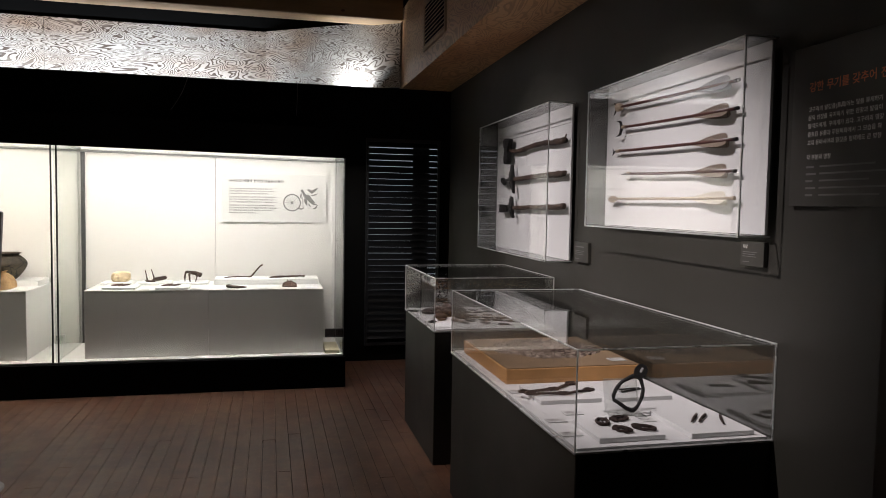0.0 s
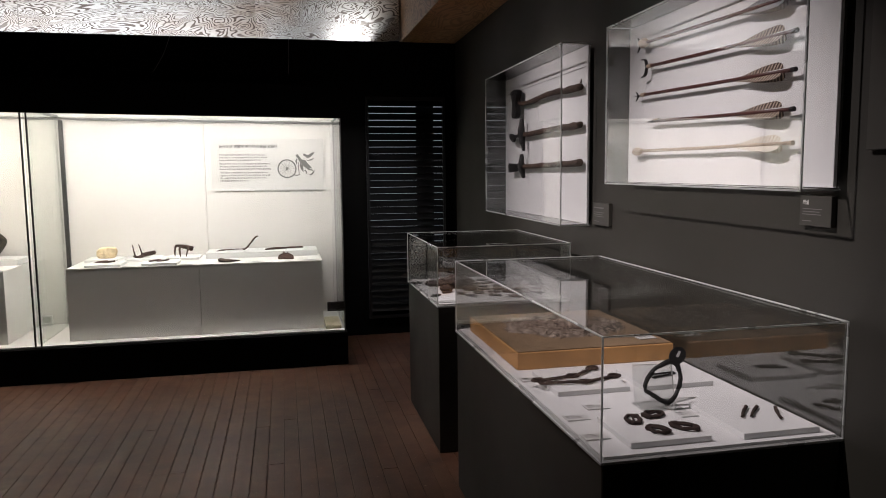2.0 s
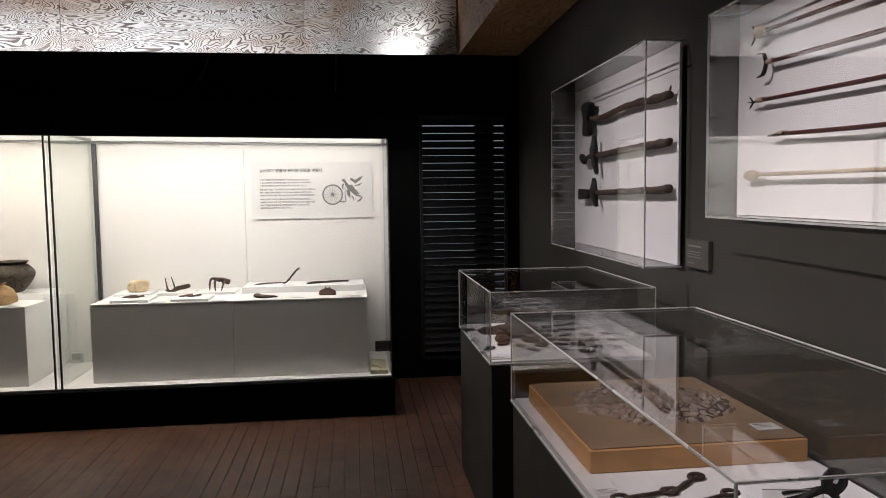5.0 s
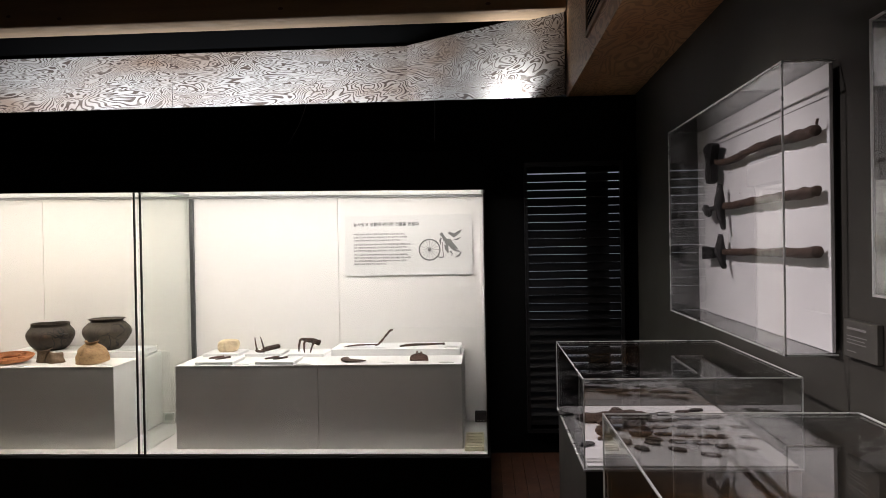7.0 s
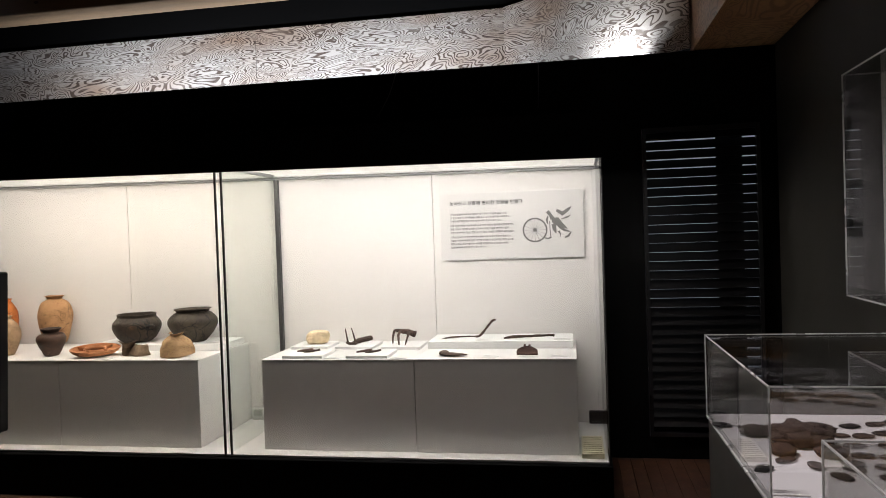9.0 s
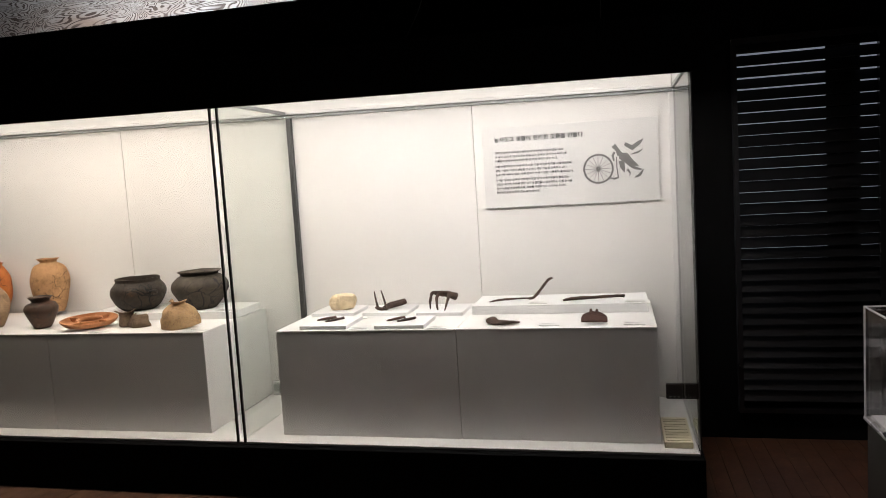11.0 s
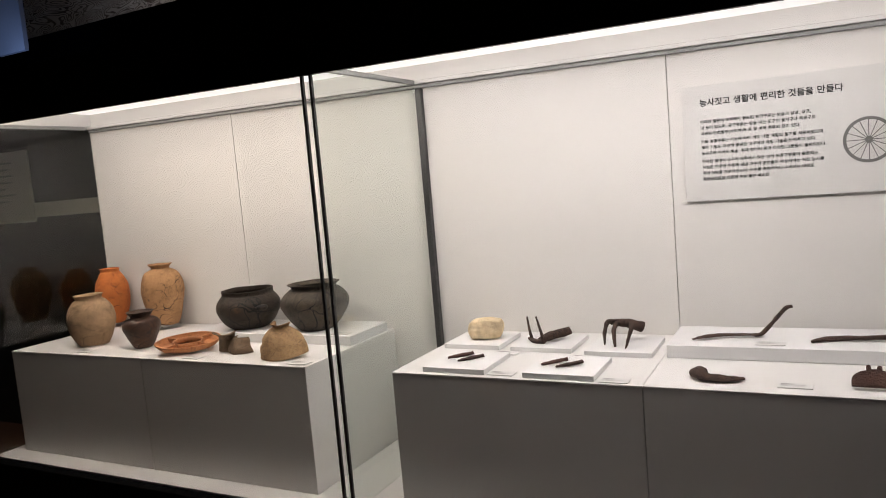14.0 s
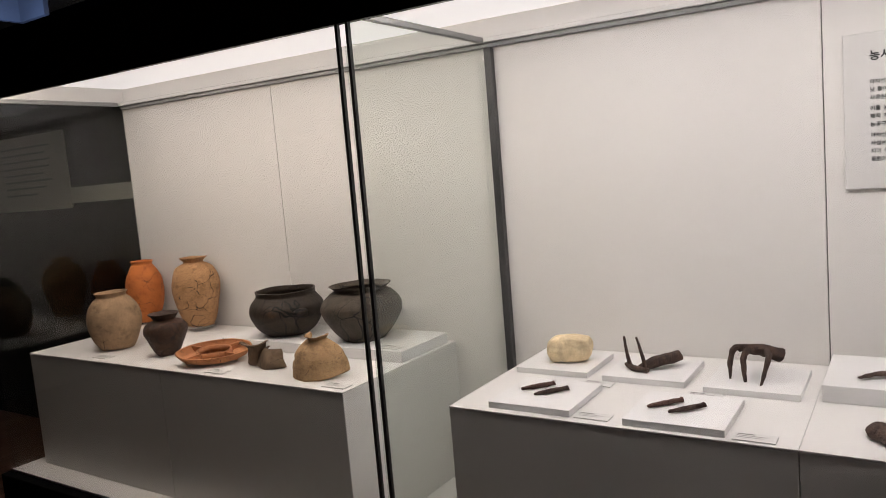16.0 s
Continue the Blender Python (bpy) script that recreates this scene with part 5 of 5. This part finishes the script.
# ---- exhibits in the shorter low case: a corroded lump with iron scales fanned around it ----
DA = 0.814 + 0.0125
core = joined(moved(lump(0.085, (1.15, 0.85, 0.5), 0.35, 3.0, 4, 3.0), pose(1.265, 5.08, DA + 0.030)), moved(lump(0.045, (1.3, 0.8, 0.5), 0.3, 3, 3, 6.0), pose(1.15, 5.17, DA + 0.016)),
              moved(lump(0.045, (1.4, 0.8, 0.5), 0.3, 3, 3, 7.0), pose(1.35, 5.19, DA + 0.016)), moved(lump(0.04, (1.0, 1.2, 0.5), 0.3, 3, 3, 9.0), pose(1.18, 4.96, DA + 0.014)), moved(lump(0.04, (1.2, 1.0, 0.5), 0.3, 3, 3, 11.0), pose(1.32, 4.94, DA + 0.014)))
solid("corroded_iron_lump", core, IRON_LUMP, (1.265, 5.08, DA), "rust-brown corroded iron lump with spreading arms", "exhibit", smooth=True)


def scale_plate(seed):
    rs_ = random.Random(seed)
    out = []
    for k in range(16):
        a = 2 * math.pi * k / 16
        f = 1 + rs_.uniform(-0.13, 0.13)
        out.append((0.036 * f * math.cos(a), 0.022 * f * math.sin(a)))
    bm = prism(out, 0.007)
    bmesh.ops.bevel(bm, geom=[e for e in bm.edges if e.calc_length() > 0 and abs(e.verts[0].co.z - e.verts[1].co.z) < 1e-6], offset=0.002, segments=1, affect="EDGES")
    wobble(bm, 0.002, 40, seed)
    return bm


scales = [solid("iron_scale", scale_plate(s), IRON_DARK if s % 2 else IRON_LUMP, (0, 0, 0), "small rusted oval iron armour scale lying flat", "armour scale", "iron armour scales") for s in range(5)]
ROWS_A = ((1.40, 5.27, 1.66, 5.36, 4), (1.42, 5.16, 1.72, 5.22, 5), (1.42, 5.05, 1.74, 5.05, 4), (1.40, 4.94, 1.72, 4.88, 5), (1.36, 4.87, 1.68, 4.74, 5), (1.33, 4.80, 1.50, 4.66, 3), (1.06, 5.30, 1.14, 5.25, 2), (1.09, 4.80, 1.17, 4.88, 2), (1.25, 4.84, 1.28, 4.74, 2))
ra = random.Random(8)
used = 0
for xa, ya, xb, yb, k in ROWS_A:
    for i in range(k):
        f = i / max(1, k - 1)
        m = pose(xa + (xb - xa) * f + ra.uniform(-0.012, 0.012), ya + (yb - ya) * f + ra.uniform(-0.012, 0.012), DA + 0.0025, 0, 0, math.degrees(math.atan2(yb - ya, xb - xa)) + ra.uniform(-18, 18))
        if used < 5:
            scales[used].matrix_basis = m
        else:
            copy_thing(scales[used % 5], m)
        used += 1
card(1.10, 4.60, DA, 0.10, 0.045)

# ---- loose things round the hall ----
kiosk = thing("touchscreen_kiosk", (-1.40, 4.66, 0), "black touchscreen on a slim stand with round base", "kiosk")
part("base_plate", moved(lathe([(0.001, 0.0005), (0.15, 0.0005), (0.15, 0.008), (0.145, 0.012), (0.001, 0.012)], 40), pose(-1.46, 4.60, 0)), STEEL, kiosk, "round metal base plate")
part("post", boxed(-1.50, 4.575, 0.012, -1.45, 4.605, 1.15, bevel=0.004), DARK_STEEL, kiosk)
part("screen", moved(boxed(-0.42, -0.02, -0.26, 0.0, 0.02, 0.26, bevel=0.005), pose(-1.285, 4.55, 1.235, 0, 3, 0)), SEAL, kiosk, "black screen housing")
FAR_CARD = surface("grey_board_face", (0.34, 0.325, 0.28), 0.05, 0.7)
far = thing("far_text_board", (-5.2, END_Y, 1.5), "pale text board on the end wall past the showcase", "panel")
part("board", boxed(-5.66, END_Y - 0.012, 1.50, -4.72, END_Y - 0.001, 2.0), FAR_CARD, far)
part("band", boxed(-4.715, END_Y - 0.012, 1.53, -4.05, END_Y - 0.001, 1.63), FAR_CARD, far, "pale strip")
bars = bmesh.new()
lines_of_bars(bars, -5.5, 1.93, (0.6, 0.55, 0.6, 0.58, 0.5, 0.6, 0.52, 0.4), 0.045, 0.012, lambda u, v: (u, END_Y - 0.013, v))
part("print", bars, INK_GREY, far)
WIRE = surface("grey_wire", (0.10, 0.10, 0.10), 0.1, 0.6)
solid("hanging_wire", tube([(-0.66, 7.542, 2.728), (-0.67, 7.535, 2.70), (-0.72, 7.538, 2.57), (-0.79, 7.54, 2.45), (-0.82, 7.542, 2.41)], [0.003] * 5, 6), WIRE, (-0.7, 7.54, 2.5), "thin grey wire hanging over the black wall", "wire", "hanging wires")
solid("hanging_wire", tube([(0.335, 7.542, 2.728), (0.335, 7.535, 2.70), (0.332, 7.54, 2.55), (0.326, 7.542, 2.41)], [0.003] * 4, 6), WIRE, (0.33, 7.54, 2.5), "thin grey wire hanging over the black wall", "wire", "hanging wires")

# ---- floor planks ----
PW, X0, X1, Y0, Y1 = 0.083, -6.3, EAST, -2.6, 8.5
solid("floor_bed", boxed(X0, Y0, -0.1, X1, Y1, -0.02), FLOOR_GAP, (-2, 3, -0.1), "dark bed under the floor planks", "floor", kind="structure")
floor = thing("floor", (0, 3, 0), "worn red-brown painted plank floor with open joints", "floor", kind="structure")


def plank_mesh(length, gap):
    bm = boxed(-PW / 2 + gap, -length / 2 + 0.0008, -0.02, PW / 2 - gap, length / 2 - 0.0008, 0.0, bevel=0.0012)
    me = bpy.data.meshes.new("plank")
    bmesh.ops.recalc_face_normals(bm, faces=bm.faces)
    bm.to_mesh(me)
    bm.free()
    me.materials.append(FLOOR_WOOD)
    return me


LENGTHS = (2.7, 3.6, 4.8)
PLANKS = {k: [plank_mesh(k, gap) for gap in (0.0003, 0.0006, 0.0010, 0.0019)] for k in LENGTHS}
rest = bmesh.new()
rp = random.Random(11)
count = 0
cols = int((X1 - X0) / PW)
for c in range(cols):
    x = 0.04 - PW / 2 + (c - int((0.04 - X0) / PW)) * PW
    y, early = Y0, rp.choice((0.3, 0.9, 1.6, 2.4, 3.1))
    while y < Y1:
        k, early = early or rp.choice(LENGTHS), 0
        k = min(k, Y1 - y) if y + k > Y1 else k
        mid = y + k / 2
        if k in PLANKS and -2.6 < x < 1.3 and mid > 2.4 and y < 6.6 and count < 300:
            ob = new("plank", rp.choice(PLANKS[k]))
            ob.parent = floor
            ob.location = (x, mid - 3, rp.uniform(-0.0012, 0.0))
            count += 1
        else:
            box(rest, x - PW / 2 + 0.0012, y + 0.0008, -0.02, x + PW / 2 - 0.0012, y + k - 0.0008, rp.uniform(-0.0012, 0.0))
        y += k
tagged(part("far_planks", rest, FLOOR_WOOD, floor), kind="stuff")
